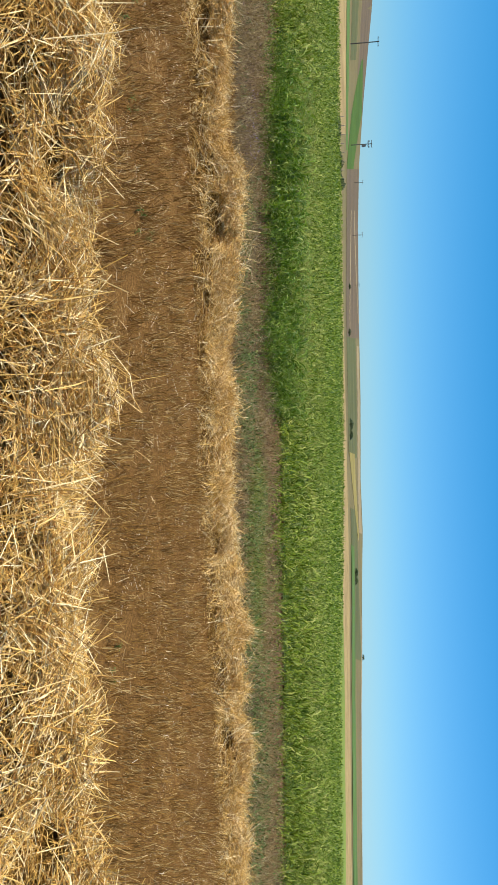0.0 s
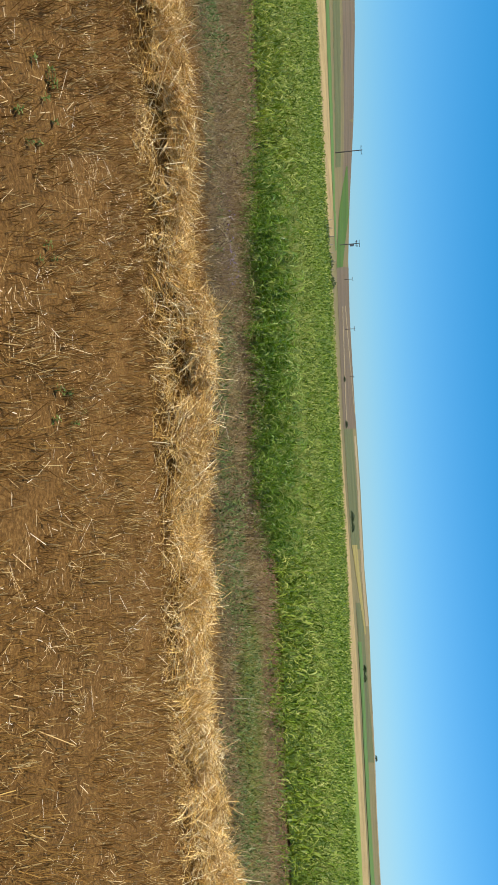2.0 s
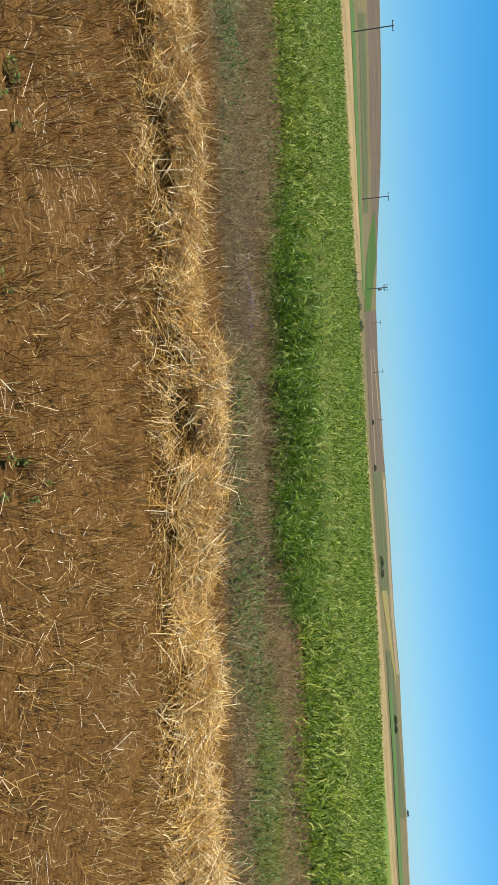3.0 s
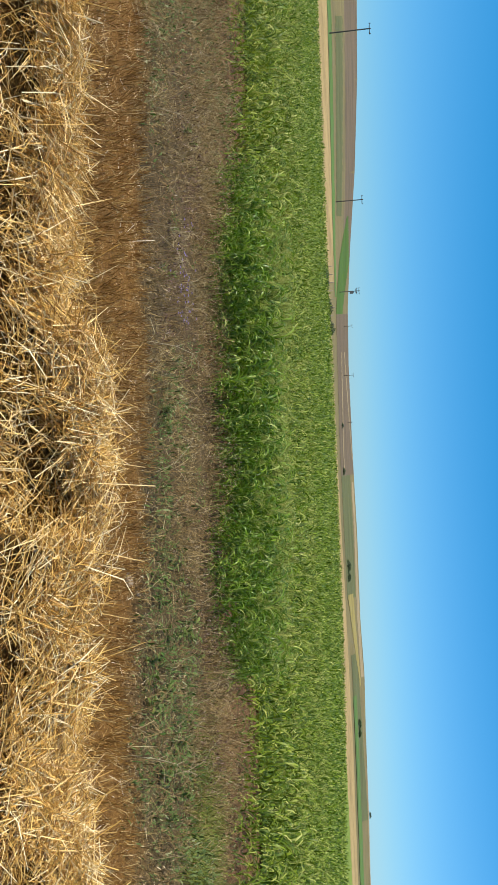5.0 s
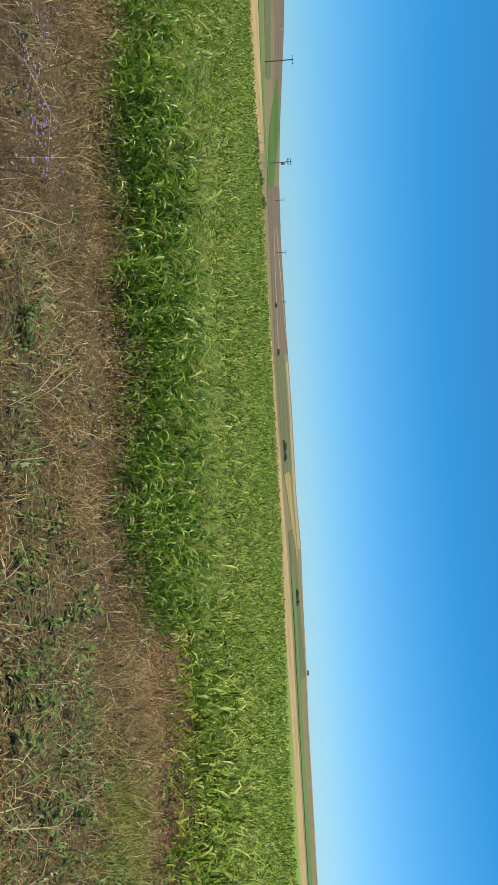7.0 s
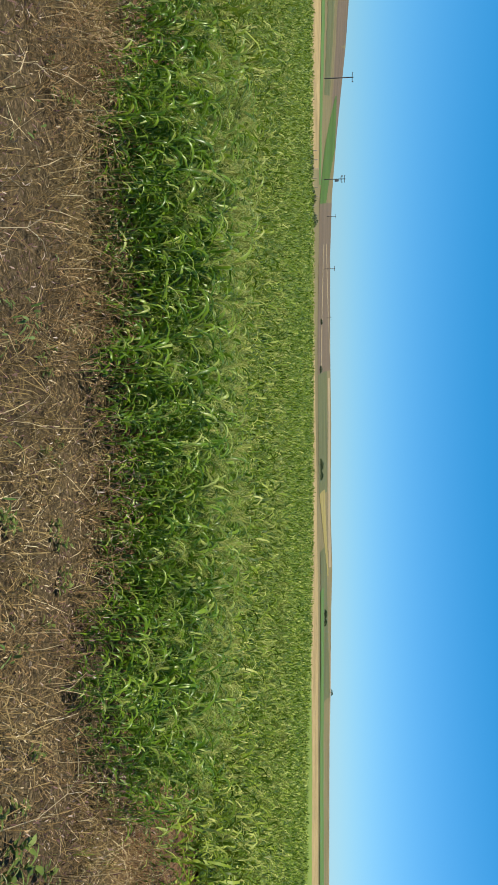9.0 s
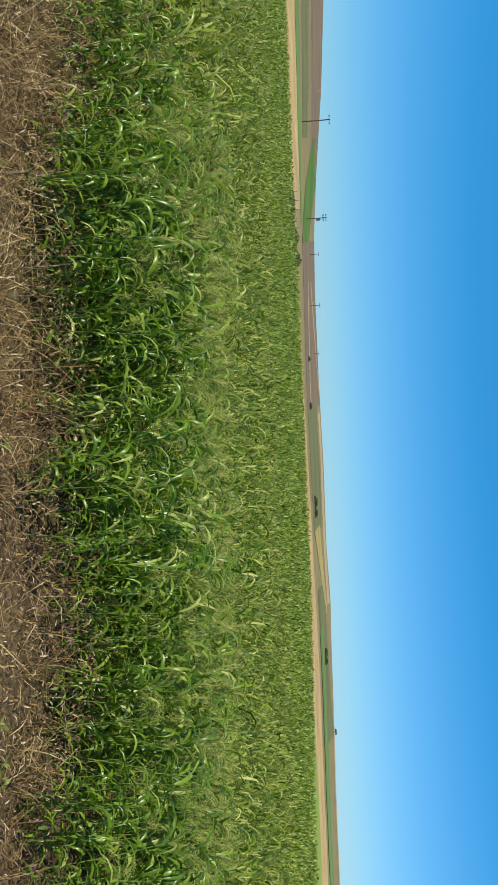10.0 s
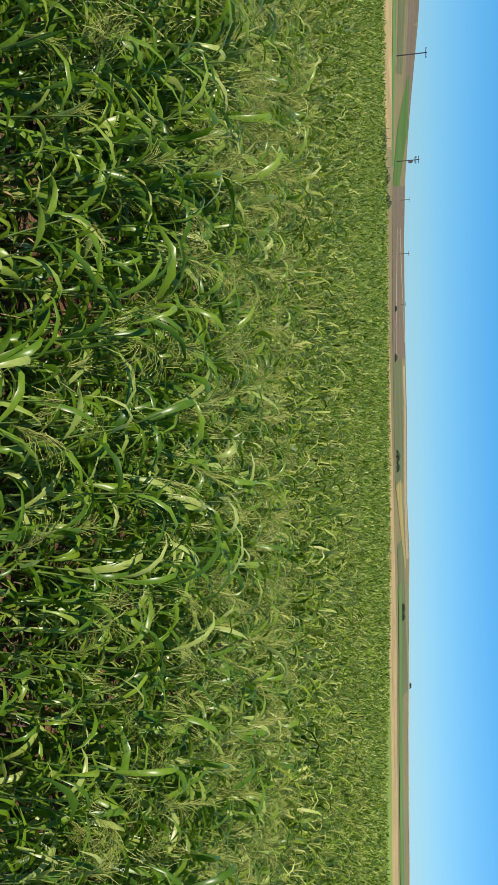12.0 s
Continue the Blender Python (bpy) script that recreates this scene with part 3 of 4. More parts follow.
def dry_grass(count):
    x, y = margin_points(count)
    keep = value_noise(x, y, 0.3, 21) + 0.35 * rng.random(len(x)) - 0.4 * spots(x, y, GREEN_SPOTS + MAUVE_SPOTS) > 0.42
    x, y = x[keep], y[keep]
    n = len(x)
    tall = 0.09 + 0.2 * value_noise(x, y, 0.5, 22) + 0.12 * value_noise(x, y, 0.2, 24) + 0.10 * np.clip((y - 11.8) / 0.8, 0, 1)
    p = np.stack([x, y, ground_height(x, y) - 0.01], 1)
    v, f = ribbons(p, rng.uniform(0, 6.28, n), tall * rng.uniform(0.6, 1.3, n), rng.uniform(0.003, 0.006, n), rng.uniform(0.1, 1.4, n), rng.uniform(0.3, 2.8, n), 2, twist=rng.normal(0, 1.0, n), tip=0.25)
    ob = new("dry_grass", np_mesh("dry_grass", v, f, DRY_GRASS))
    return tagged(ob, "dry brown tangled grass along the field margin", "grass", kind="stuff")


def low_weeds(count, material, seed, places, base, away, size, tall, label):
    """Small leaves at all heights within the tangle: thick in their own patches, thin elsewhere and scarce in the others' patches."""
    x, y = margin_points(count, 0.3)
    chance = base * (0.4 + 1.2 * value_noise(x, y, 0.35, seed)) + spots(x, y, places) - 0.8 * spots(x, y, away) + 0.25 * np.clip(1 - np.abs(crop_edge(x) - y) / 0.4, 0, 1)
    keep = rng.random(len(x)) < chance
    x, y = x[keep], y[keep]
    n = len(x)
    deep = spots(x, y, places)
    p = np.stack([x, y, ground_height(x, y) + (0.08 + tall * (0.65 + 0.35 * deep) * value_noise(x, y, 0.35, seed + 2) + 0.10 * np.clip((y - 11.8) / 0.8, 0, 1)) * rng.random(n) ** 0.7], 1)
    v, f = ribbons(p, rng.uniform(0, 6.28, n), size * rng.uniform(0.025, 0.075, n), size * rng.uniform(0.006, 0.018, n), rng.uniform(-0.3, 1.3, n), rng.uniform(0.2, 1.6, n), 2, tip=0.15)
    return tagged(new("low_weeds", np_mesh("low_weeds", v, f, material)), label, "weeds", kind="stuff")


dry_grass(86000)
low_weeds(150000, WEED_LEAF, 31, GREEN_SPOTS, 0.14, MAUVE_SPOTS + PALE_SPOTS, 1.0, 0.36, "low dusty green weeds among dry grass")
low_weeds(150000, MAUVE, 37, MAUVE_SPOTS, 0.04, GREEN_SPOTS, 0.6, 0.40, "withered reddish-brown weeds in dense patches")
low_weeds(150000, DRY_LEAF, 35, PALE_SPOTS, 0.36, GREEN_SPOTS + MAUVE_SPOTS, 0.55, 0.34, "withered brown weeds and leaf litter")


def dry_stalk(x, y, turn, length, seed):
    """A long pale dead stem lying bent over the weeds, with short side twigs."""
    r = np.random.default_rng(seed)
    z = float(ground_height(x, y))
    root = new("dry_stalk")
    root.matrix_basis = pose(x, y, z, 0, 0, turn)
    line = [(0, 0, 0.0), (length * 0.25, 0.01, 0.20), (length * 0.6, 0.03, 0.30), (length, r.normal(0, 0.05), 0.24)]
    part("stem", tube(line, [0.0026, 0.0023, 0.0018, 0.001], 5), PALE_STALK, root, smooth=True)
    for q in (1, 2):
        for side in (-1, 1):
            a = line[q]
            part("twig", tube([a, (a[0] + 0.07, a[1] + side * 0.05, a[2] + 0.04), (a[0] + 0.13, a[1] + side * r.uniform(0.07, 0.12), a[2] + 0.03)], [0.0015, 0.0012, 0.0007], 4), PALE_STALK, root)
    return tagged(root, "long pale dry stem bent over the weeds", "dry stem", "dry stems of the margin")


for k, (dx, dy, turn, length) in enumerate([(-6.5, 10.6, 20, 0.8), (-6.4, 10.3, 75, 0.4), (-5.4, 10.4, 80, 0.55), (-4.3, 10.5, 140, 0.5), (-2.3, 9.9, 60, 0.5), (-5.9, 11.0, 100, 0.45), (-3.2, 11.6, 110, 0.4),
                                             (-1.9, 10.9, 100, 0.4), (-7.6, 10.5, 80, 0.5), (-0.8, 10.2, 70, 0.5)]):
    dry_stalk(dx, dy, turn, length, 300 + k)


def green_grass(count):
    """A patch of fresh grass in the margin beside the crop."""
    x, y = rng.normal(0.0, 0.75, count), rng.normal(12.7, 0.55, count)
    keep = (y < crop_edge(x) + 0.1) & (y > 11.3) & (value_noise(x, y, 0.4, 81) + 0.4 * rng.random(count) > 0.35)
    x, y = x[keep], y[keep]
    n = len(x)
    p = np.stack([x, y, ground_height(x, y) - 0.01], 1)
    v, f = ribbons(p, rng.uniform(0, 6.28, n), rng.uniform(0.10, 0.24, n), rng.uniform(0.004, 0.009, n), rng.uniform(0.7, 1.5, n), rng.uniform(0.4, 2.0, n), 2, tip=0.15)
    return tagged(new("green_grass", np_mesh("green_grass", v, f, FRESH_GRASS)), "fresh green grass patch beside the millet", "grass", kind="stuff")


green_grass(12000)


def weed_plant(seed):
    """A low broad-leaved weed: a short stem and a rosette of leaves."""
    r = np.random.default_rng(seed)
    root = new("weed_plant")
    root.empty_display_size = 0.1
    part("stem", tube([(0, 0, -0.02), (0.01, 0, 0.08), (0.0, 0.012, 0.17)], [0.004, 0.0035, 0.002], 5), GREEN_WEED, root)
    for k in range(9):
        h = 0.02 + 0.15 * k / 9
        leaf = ribbons(np.array([[0.0, 0.0, h]]), k * 2.4 + r.normal(0, 0.2), r.uniform(0.07, 0.14), r.uniform(0.03, 0.05), r.uniform(0.3, 0.9), r.uniform(0.6, 1.3), 4, fold=0.12, belly=0.5)
        part("leaf", leaf, GREEN_WEED, root, smooth=True)
    return tagged(root, "low green broad-leaved weed in dry grass", "weed", "weeds of the margin")


EXTRA_SPOTS = [(-3.4, 11.0), (-3.25, 10.75), (-3.55, 11.3), (-2.7, 10.35), (-2.5, 10.6), (-1.9, 10.9), (-2.1, 11.2), (-1.7, 11.3), (-5.0, 10.8), (-4.8, 11.1), (-1.2, 10.7), (-3.0, 11.5)]
WEED_SPOTS = [(-3.39, 5.51), (-3.3, 5.76), (-4.07, 5.31), (-5.24, 5.5), (-5.0, 5.6), (-4.68, 5.33), (-0.32, 4.9), (-2.9, 10.9), (-4.9, 11.05), (-4.6, 12.4), (-2.9, 11.75), (-4.1, 12.05), (-5.5, 12.2), (-5.5, 11.4), (-7.2, 12.3), (-5.0, 10.9), (-4.6, 11.6), (-3.5, 11.1), (-3.2, 11.7), (-2.6, 12.2), (-6.3, 10.9), (-6.9, 11.2), (-2.0, 11.3), (-1.3, 12.0),
              (-0.6, 11.2), (0.3, 12.3), (-8.1, 11.9), (-9.0, 11.0), (-4.1, 12.6), (-3.0, 12.9), (-5.9, 12.8), (-1.7, 12.8), (1.2, 11.6), (-3.9, 10.7), (-4.9, 12.2)]
weed_kinds = [weed_plant(40 + k) for k in range(3)]
for k, (wx, wy) in enumerate(WEED_SPOTS + EXTRA_SPOTS):
    for j in range(3):
        sx, sy = wx + rng.normal(0, 0.12), wy + rng.normal(0, 0.12)
        place = pose(sx, sy, float(ground_height(sx, sy)), rng.normal(0, 6), rng.normal(0, 6), rng.uniform(0, 360)) @ Matrix.Scale(rng.uniform(0.22, 0.38) if k < 7 else rng.uniform(0.35, 0.6) if wx < -3.6 else rng.uniform(0.5, 0.9), 4)
        if k == 0:
            weed_kinds[j].matrix_basis = place
        else:
            copy = copy_thing(weed_kinds[j], place)
            copy.matrix_basis = place


def flower_plant(x, y, seed):
    """A thin-branched weed with small violet flower heads."""
    r = np.random.default_rng(seed)
    root = new("wildflower")
    root.location = (x, y, float(ground_height(x, y)))
    heads = []
    for k in range(7):
        a, h, w = r.uniform(0, 6.28), r.uniform(0.22, 0.36), r.uniform(0.04, 0.13)
        tip = (w * math.cos(a), w * math.sin(a), h)
        part("stem", tube([(0, 0, -0.02), (tip[0] * 0.4, tip[1] * 0.4, h * 0.5), tip], [0.002, 0.0017, 0.0012], 4), DRY_GRASS, root)
        heads.append((np.array(tip), a))
    for tip, a in heads:
        petals = ribbons(np.repeat(tip[None], 8, 0), np.arange(8) * 0.785 + a, 0.013, 0.007, 0.5, 0.9, 2, belly=0.6)
        part("flower_head", petals, FLOWER, root, "small violet flower head")
    return tagged(root, "dry branching weed with small violet flowers", "flower", "violet flowers")


for k, (fx, fy) in enumerate([(-5.75, 10.5), (-5.82, 10.58), (-5.65, 10.4), (-6.05, 10.7), (-5.9, 10.4), (-5.7, 10.66), (-6.2, 10.45), (-6.6, 10.8)]):
    flower_plant(fx, fy, 60 + k)


def stone_mesh(seed):
    bm = bmesh.new()
    bmesh.ops.create_icosphere(bm, subdivisions=2, radius=1.0)
    for w in bm.verts:
        q = noise.noise(w.co * 1.1 + Vector((seed * 3.1, 0, 0))) * 0.45 + noise.noise(w.co * 2.7 + Vector((0, seed, 0))) * 0.18
        w.co *= 1 + q
        w.co.z *= 0.6
    me = bpy.data.meshes.new("stone")
    bm.to_mesh(me)
    bm.free()
    me.materials.append(STONE)
    return me


stone_meshes = [stone_mesh(k) for k in range(4)]
for k in range(46):
    sx, sy = (-3.47, 9.9) if k == 0 else (rng.uniform(-9, 0), rng.uniform(9.9, 14.2))
    size = 0.05 if k == 0 else rng.uniform(0.008, 0.02)
    ob = new("stone", stone_meshes[k % 4])
    ob.matrix_basis = pose(sx, sy, float(ground_height(sx, sy)) + size * 0.2, 0, 0, rng.uniform(0, 360)) @ Matrix.Scale(size, 4)
    tagged(ob, "small pale dusty fieldstone on the soil", "stone", "stones of the margin")


# ---- millet crop ----
def millet_parts(seed, fine=True):
    """The leaves, stem and drooping seed head of one millet plant, each as vertices and faces."""
    r = np.random.default_rng(seed)
    h = r.uniform(0.60, 0.78)
    lean_a, lean = r.uniform(0, 6.28), r.uniform(0.02, 0.1)
    lx, ly = math.cos(lean_a) * lean, math.sin(lean_a) * lean
    at = lambda q: np.array([lx * q * q, ly * q * q, h * q])
    stem = tube([at(0) - np.array([0, 0, 0.03]), at(0.5), at(1.0)], [0.0045, 0.004, 0.0022], 5 if fine else 3)
    leaves, n, a0 = [], 9 if fine else 6, r.uniform(0, 6.28)
    for k in range(n):
        q = 0.12 + 0.8 * k / (n - 1)
        az = a0 + (k % 2) * math.pi + r.normal(0, 0.55)
        leaves.append(ribbons(at(q)[None], az, r.uniform(0.18, 0.36), r.uniform(0.018, 0.031), r.uniform(0.6, 1.4), r.uniform(1.2, 3.2),
                              5 if fine else 3, fold=0.16 if fine else 0.0, twist=r.normal(0, 1.1), belly=0.35))
    strands, head = [], at(1.0)
    nb = 24 if fine else 4
    pa = lean_a + r.normal(0, 0.4)
    for k in range(nb):
        q = k / nb
        b = head + np.array([math.cos(pa) * 0.05 * q, math.sin(pa) * 0.05 * q, 0.075 * q - 0.03])
        strands.append(ribbons(b[None], pa + r.normal(0, 0.5), r.uniform(0.10, 0.19), 0.0026 if fine else 0.010, r.uniform(0.7, 1.35), r.uniform(1.8, 3.2), 3 if fine else 2, tip=0.6))
    if fine:
        for k in range(50):
            sv = strands[r.integers(nb)][0]
            c = sv[r.integers(3, len(sv))] + r.normal(0, 0.005, 3)
            strands.append(ribbons(c[None], r.uniform(0, 6.28), 0.0075, 0.0045, r.uniform(-1, 1), 0.6, 1, tip=0.5, belly=0.5))
    return stem, leaves, joined(strands)


def millet_plant(seed):
    root = new("millet_plant")
    root.empty_display_size = 0.1
    stem, leaves, head = millet_parts(seed)
    part("stem", stem, MILLET_STEM, root, smooth=True)
    for leaf in leaves:
        part("leaf", leaf, MILLET_LEAF, root, smooth=True)
    if seed % 2 == 0:
        part("seed_head", head, PANICLE, root, "drooping yellow-green seed head")
    return tagged(root, "green millet plant with arching leaves and drooping head", "crop plant", "millet plants at the crop edge")


def crop_points(x0, x1, y0, y1, density):
    n = int((x1 - x0) * (y1 - y0) * density)
    x, y = rng.uniform(x0, x1, n), rng.uniform(y0, y1, n)
    keep = (y > crop_edge(x)) & (value_noise(x, y, 0.4, 51) + 0.6 * rng.random(n) > 0.3)
    return x[keep], y[keep]


def size_at(x, y):
    """Plants stand a little lower at the very edge and in patches."""
    return (0.88 + 0.28 * value_noise(x, y, 1.4, 52)) * np.clip(0.72 + (y - crop_edge(x)) * 0.4, 0.72, 1.0)


NEAR = (-8.9, -2.2, 12.4, 16.5)
plant_kinds = [millet_plant(100 + k) for k in range(6)]
hx, hy = crop_points(-7.9, -3.3, 12.4, 15.4, 64)
order = np.argsort(hy + 0.25 * np.abs(hx + 5.5))[:285]
singles = set(order.tolist())
for k, i in enumerate(order):
    px, py = float(hx[i]), float(hy[i])
    place = pose(px, py, float(ground_height(px, py)), rng.normal(0, 5), rng.normal(0, 5), rng.uniform(0, 360)) @ Matrix.Scale(float(size_at(px, py)) * rng.uniform(0.9, 1.12), 4)
    if k < 6:
        plant_kinds[k].matrix_basis = place
    else:
        copy_thing(plant_kinds[k % 6], place).matrix_basis = place
rest = np.array([i not in singles for i in range(len(hx))])
nx, ny = crop_points(*NEAR, 64)
outside = ~((nx > -7.9) & (nx < -3.3) & (ny < 15.4))
nx, ny = np.concatenate([nx[outside], hx[rest]]), np.concatenate([ny[outside], hy[rest]])


def planted(kinds, x, y, name, label, mats):
    """Many plants of a few kinds joined into one mesh; each kind is a list of (vertices, faces, slot)."""
    pieces, slots = [], []
    which = rng.integers(0, len(kinds), len(x))
    z, turn, size = ground_height(x, y), rng.uniform(0, 6.28, len(x)), size_at(x, y) * rng.uniform(0.9, 1.12, len(x))
    tx, ty = rng.normal(0, 0.09, len(x)), rng.normal(0, 0.09, len(x))
    for k, kind in enumerate(kinds):
        m = which == k
        c, s = np.cos(turn[m]), np.sin(turn[m])
        for v, f, slot in kind:
            n = int(m.sum())
            vx = (v[None, :, 0] * c[:, None] - v[None, :, 1] * s[:, None] + v[None, :, 2] * tx[m][:, None]) * size[m][:, None] + x[m][:, None]
            vy = (v[None, :, 0] * s[:, None] + v[None, :, 1] * c[:, None] + v[None, :, 2] * ty[m][:, None]) * size[m][:, None] + y[m][:, None]
            vz = v[None, :, 2] * size[m][:, None] + z[m][:, None]
            pieces.append((np.stack([vx, vy, vz], 2).reshape(-1, 3), (np.arange(n)[:, None, None] * len(v) + f[None]).reshape(-1, 4)))
            slots.append(np.full(n * len(f), slot))
    v, f = joined(pieces)
    return tagged(new(name, np_mesh(name, v, f, mats, np.concatenate(slots), True)), label, "crop", kind="stuff")


def kind_of(seed, fine):
    stem, leaves, head = millet_parts(seed, fine)
    lv, lf = joined(leaves)
    return ([(stem[0], stem[1], 0)] if fine else []) + [(lv, lf, 1)] + ([(head[0], head[1], 2)] if seed % 2 == 0 or seed % 5 == 0 else [])


planted([kind_of(200 + k, True) for k in range(6)], nx, ny, "millet_stand", "dense green millet with drooping seed heads", [MILLET_STEM, MILLET_LEAF, PANICLE])
coarse = [kind_of(300 + k, False) for k in range(10)]
for y0, y1, density in ((12.4, 21.0, 28), (21.0, 32.0, 15)):
    mx, my = crop_points(-28, 20, y0, y1, density)
    wide = (np.abs(mx + 4) < 5 + 0.72 * (my - 6)) & ~((mx > NEAR[0]) & (mx < NEAR[1]) & (my < NEAR[3]))
    planted(coarse, mx[wide], my[wide], "millet_stand", "dense green millet field with pale seed heads", [MILLET_STEM, MILLET_FAR, PANICLE])


def crop_end(x, y):
    """How far the crop reaches; it stops sooner at both sides."""
    a = (x + 2.75) / (y - 2.35)
    return 113.0 - 10.0 * np.clip((-0.30 - a) / 0.1, 0, 1) - 28.0 * np.clip((a - 0.1) / 0.25, 0, 1)


def far_millet(y0, y1, density, length, width, name_seed):
    """The far part of the crop: only the top leaves and heads of the plants."""
    r = np.random.default_rng(name_seed)
    n = int(density * (y1 - y0) * 2 * (8 + 0.78 * y1))
    x, y = r.uniform(-1, 1, n) * (8 + 0.78 * y1) - 4, r.uniform(y0, y1, n)
    end = crop_end(x, y)
    keep = (np.abs(x + 4) < 8 + 0.78 * y) & (y < end) & (value_noise(x, y, 0.9, 64) + 0.7 * r.random(n) > 0.42)
    x, y = x[keep], y[keep]
    n = len(x)
    z = ground_height(x, y) + 0.22 + 0.12 * value_noise(x, y, 1.7, 61) + 0.3 * value_noise(x, y, 0.45, 65) + 0.16 * r.random(n)
    v, f = ribbons(np.stack([x, y, z], 1), r.uniform(0, 6.28, n), length * r.uniform(0.6, 1.3, n), width * r.uniform(0.6, 1.3, n), r.uniform(0.5, 1.5, n), r.uniform(0.8, 2.4, n), 2, tip=0.2)
    ob = new("millet_stand", np_mesh("millet_stand", v, f, MILLET_FAR, smooth=True))
    return tagged(ob, "green millet field stretching to the dirt road", "crop", kind="stuff")


far_millet(31, 50, 32, 0.26, 0.040, 71)
far_millet(50, 75, 15, 0.32, 0.064, 72)
far_millet(75, 116, 7, 0.36, 0.095, 73)


def shade_sheet():
    """A dark sheet beneath the leaf tips; its colour stands for the shade among stems and lower leaves."""
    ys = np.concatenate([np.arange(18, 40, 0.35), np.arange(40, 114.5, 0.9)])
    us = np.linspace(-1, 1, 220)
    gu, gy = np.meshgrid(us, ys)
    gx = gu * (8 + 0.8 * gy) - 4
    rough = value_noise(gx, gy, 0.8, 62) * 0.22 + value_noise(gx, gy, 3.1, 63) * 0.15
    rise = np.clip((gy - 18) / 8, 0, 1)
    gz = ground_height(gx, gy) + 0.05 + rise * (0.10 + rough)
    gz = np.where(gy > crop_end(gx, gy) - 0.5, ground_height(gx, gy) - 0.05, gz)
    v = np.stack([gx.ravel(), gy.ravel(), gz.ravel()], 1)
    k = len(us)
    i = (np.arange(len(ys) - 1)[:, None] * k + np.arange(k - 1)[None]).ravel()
    ob = new("millet_understorey", np_mesh("millet_understorey", v, np.stack([i, i + 1, i + k + 1, i + k], 1), MILLET_SHADE, smooth=True))
    return tagged(ob, "dark sheet beneath the millet leaf tips, shade in its colour", "crop", kind="stuff")


shade_sheet()


# ---- far things ----
def power_pole(a, y, top_e, transformer=False, arms=1, turn=0.0):
    x = a * (y - 2.35) - 2.75
    z = float(ground_height(x, y))
    h = 1.55 + top_e * y - z
    root = new("power_pole")
    root.matrix_basis = pose(x, y, z, 0, 0, turn)
    part("pole", tube([(0, 0, -0.5), (0, 0, h * 0.5), (0, 0, h)], [0.19, 0.165, 0.14], 10), WOOD, root, smooth=True)
    for k in range(arms):
        zc = h - 0.35 - 1.0 * k
        part("crossarm", block(0, -0.18, zc, 2.6, 0.16, 0.18), WOOD, root)
        for ix in (-1.15, 0.0, 1.15):
            part("insulator", tube([(ix, -0.18, zc + 0.09), (ix, -0.18, zc + 0.2), (ix, -0.18, zc + 0.34)], [0.05, 0.11, 0.05], 8), CERAMIC, root, "dark ceramic insulator", True)
    if transformer:
        part("transformer", joined([block(0.5, -0.3, h - 3.3, 0.9, 0.8, 1.3), block(0.5, -0.3, h - 2.5, 0.6, 0.5, 0.25)]), STEEL, root, "grey transformer box")
        part("switch_frame", joined([block(0, -0.3, h - 1.7, 1.8, 0.14, 0.14), block(-0.8, -0.3, h - 1.3, 0.14, 0.14, 0.8), block(0.8, -0.3, h - 1.3, 0.14, 0.14, 0.8)]), STEEL, root, "steel switch frame")
    return tagged(root, "weathered utility pole with transformer" if transformer else "weathered wooden utility pole with crossarm", "utility pole", "power line poles")


power_pole(-0.79, 178, 0.0549, arms=1, turn=35)
power_pole(-0.522, 225, 0.0325, turn=30)
power_pole(-0.387, 285, 0.0225, True, 2, 20)
power_pole(-0.337, 480, 0.0104)
power_pole(-0.267, 410, 0.0093)
power_pole(-0.201, 540, 0.0046)


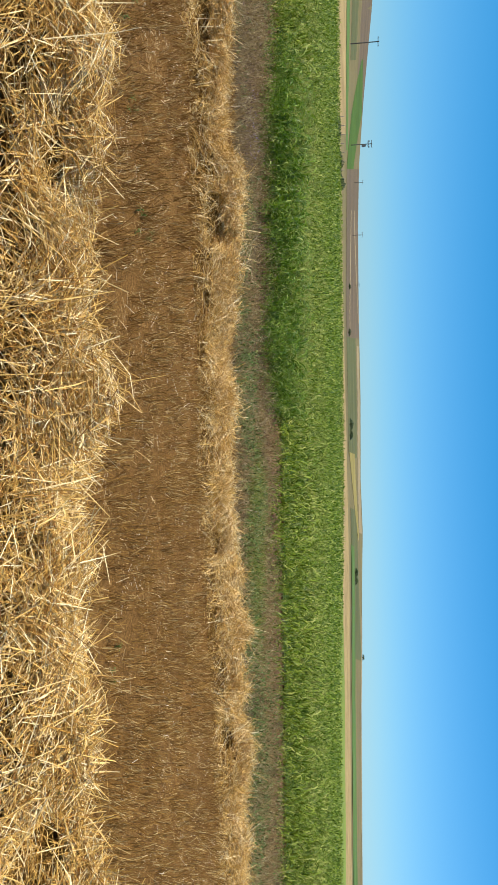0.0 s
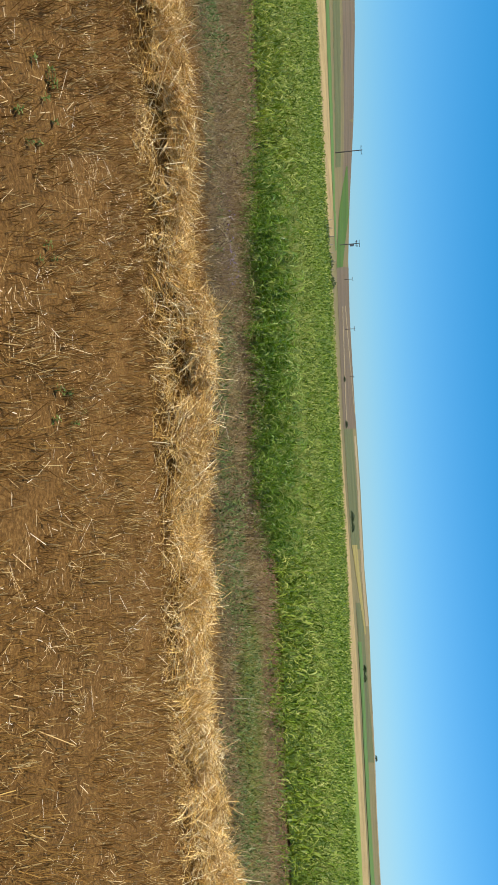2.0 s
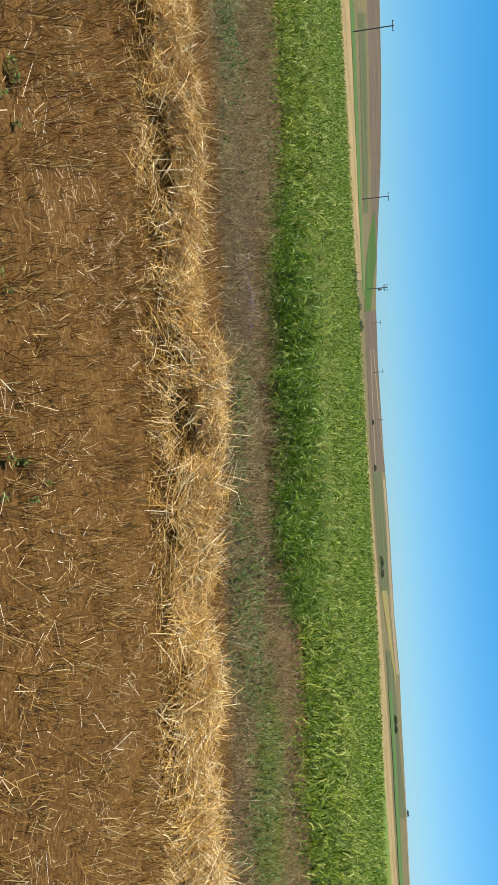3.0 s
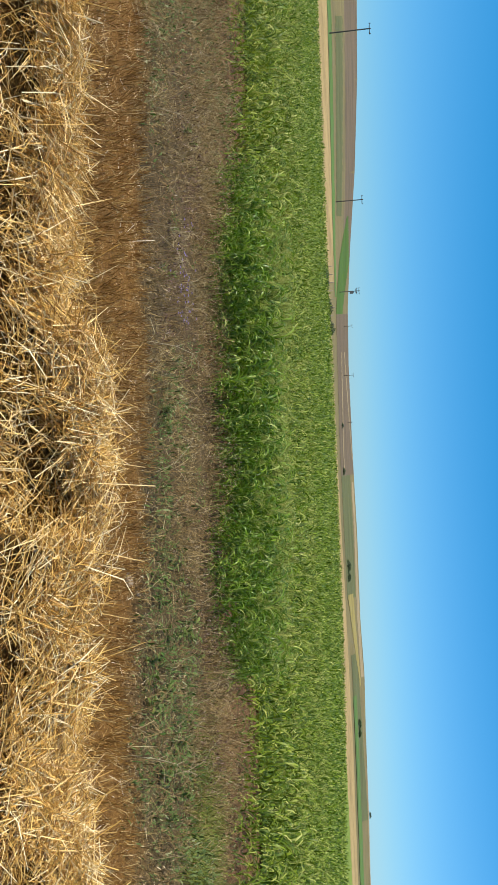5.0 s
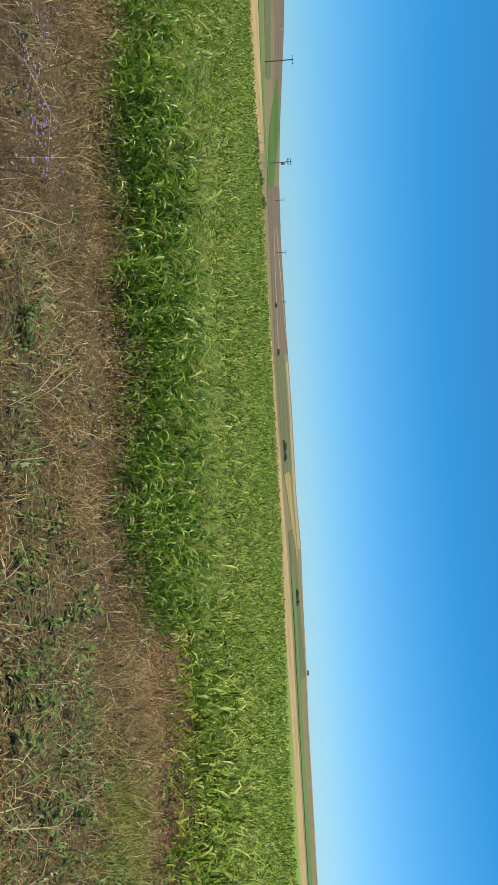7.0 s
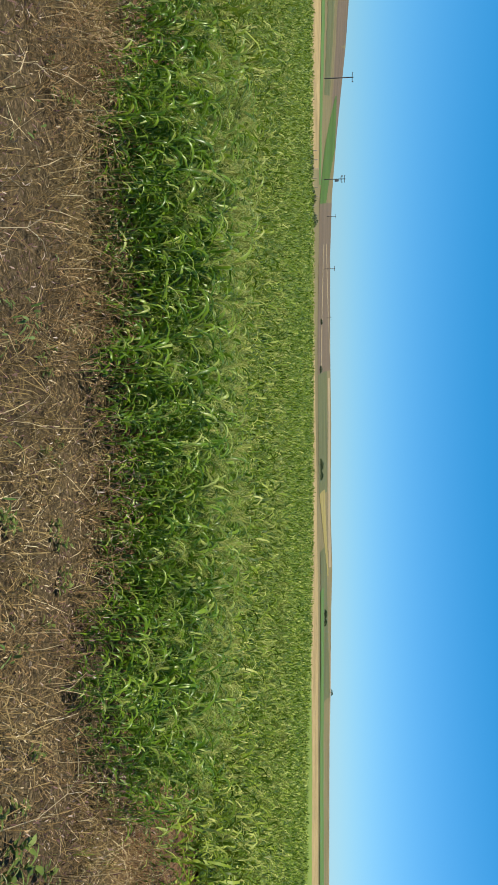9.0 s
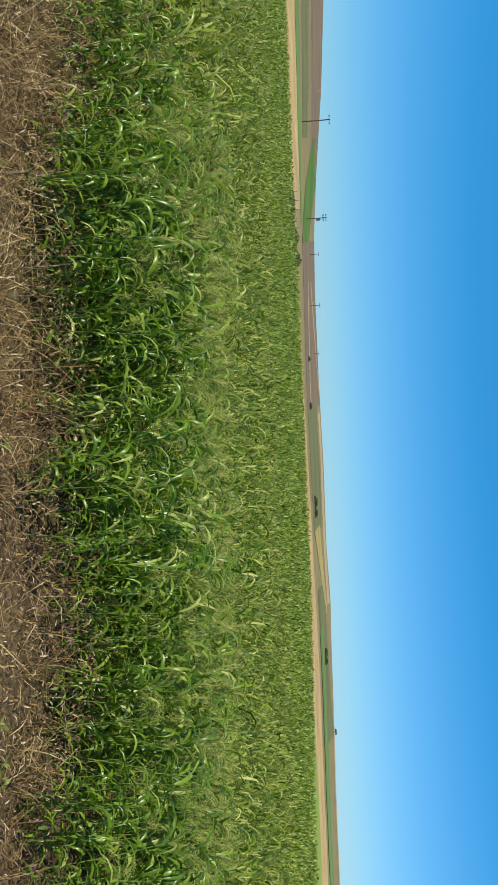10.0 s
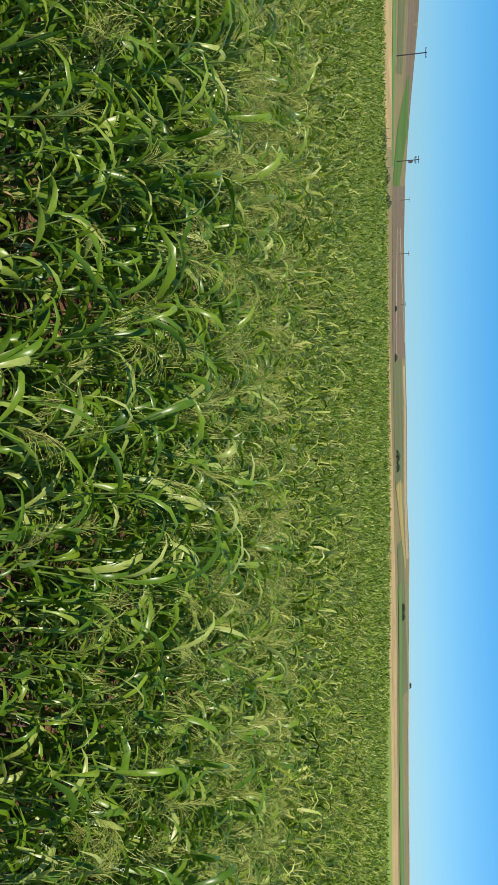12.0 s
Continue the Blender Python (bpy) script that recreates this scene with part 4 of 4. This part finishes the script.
def bush(a, f, height, width, seed, y=None, label="dark green bush on the far slope"):
    r = np.random.default_rng(seed)
    if y is None:
        x, y = far_place(a, f)
    else:
        x = a * (y - 2.35) - 2.75
    z = float(ground_height(x, y))
    root = new("bush")
    root.location = (x, y, z)
    part("trunk", joined([tube([(0, 0, -0.2), (dx * 0.5, dy, height * 0.35), (dx * 1.4, dy, height * 0.7)], [height * 0.05, height * 0.035, height * 0.015], 6)
                          for dx, dy in ((0, 0), (width * 0.18, 0.1), (-width * 0.18, -0.1))]), WOOD, root)
    n = 1100
    th, q = r.uniform(0, 6.28, n), r.random(n) ** 0.5
    px, py = np.cos(th) * q * width / 2, np.sin(th) * q * width / 2.4
    dome = np.sqrt(np.clip(1 - q * q, 0.02, 1)) * (0.65 + 0.5 * value_noise(px + seed * 7, py, width / 4, seed))
    pz = height * (0.12 + 0.8 * dome * r.random(n) ** 0.5)
    leaf = height * 0.15
    part("crown", ribbons(np.stack([px, py, pz], 1), r.uniform(0, 6.28, n), leaf * r.uniform(0.6, 1.4, n), leaf * r.uniform(0.4, 0.9, n), r.uniform(-0.4, 1.2, n), r.uniform(0.2, 1.2, n), 2, tip=0.25), BUSH_LEAF, root)
    return tagged(root, label, "bush", "bushes on the far slopes")


bush(-0.136, 0.16, 1.0, 2.2, 1)
bush(-0.012, 0.12, 1.3, 3.4, 2)
bush(0.002, 0.13, 1.2, 2.6, 3)
bush(0.185, 0.34, 1.7, 3.4, 4)
bush(0.196, 0.35, 1.5, 3.0, 5)
bush(-0.198, 0.22, 1.0, 1.8, 6)
bush(0.295, 0.99, 3.0, 7.0, 7)
for k, (ba, by) in enumerate([(-0.428, 89), (-0.415, 93), (-0.402, 97), (-0.392, 90), (-0.378, 100), (-0.365, 108), (-0.352, 112), (-0.41, 104), (-0.335, 116)]):
    bush(ba, 0, 0.7 + 0.2 * (k % 3), 2.6 + 0.5 * (k % 2), 20 + k, by, "dark green shrub at the end of the crop")


def fence_post(a, y, height):
    x = a * (y - 2.35) - 2.75
    root = new("fence_post", np_mesh("fence_post", *tube([(0, 0, -0.2), (0.01, 0, height * 0.6), (0.02, 0.01, height), (0.02, 0.01, height + 0.03)], [0.07, 0.065, 0.06, 0.015], 7), PALE_WOOD, smooth=True))
    root.location = (x, y, float(ground_height(x, y)))
    return tagged(root, "pale weathered fence post among shrubs", "fence post", "posts by the shrubs")


for k in range(8):
    fence_post(-0.425 + 0.012 * k, 118 + 1.5 * (k % 2), 0.9 + 0.15 * (k % 3))
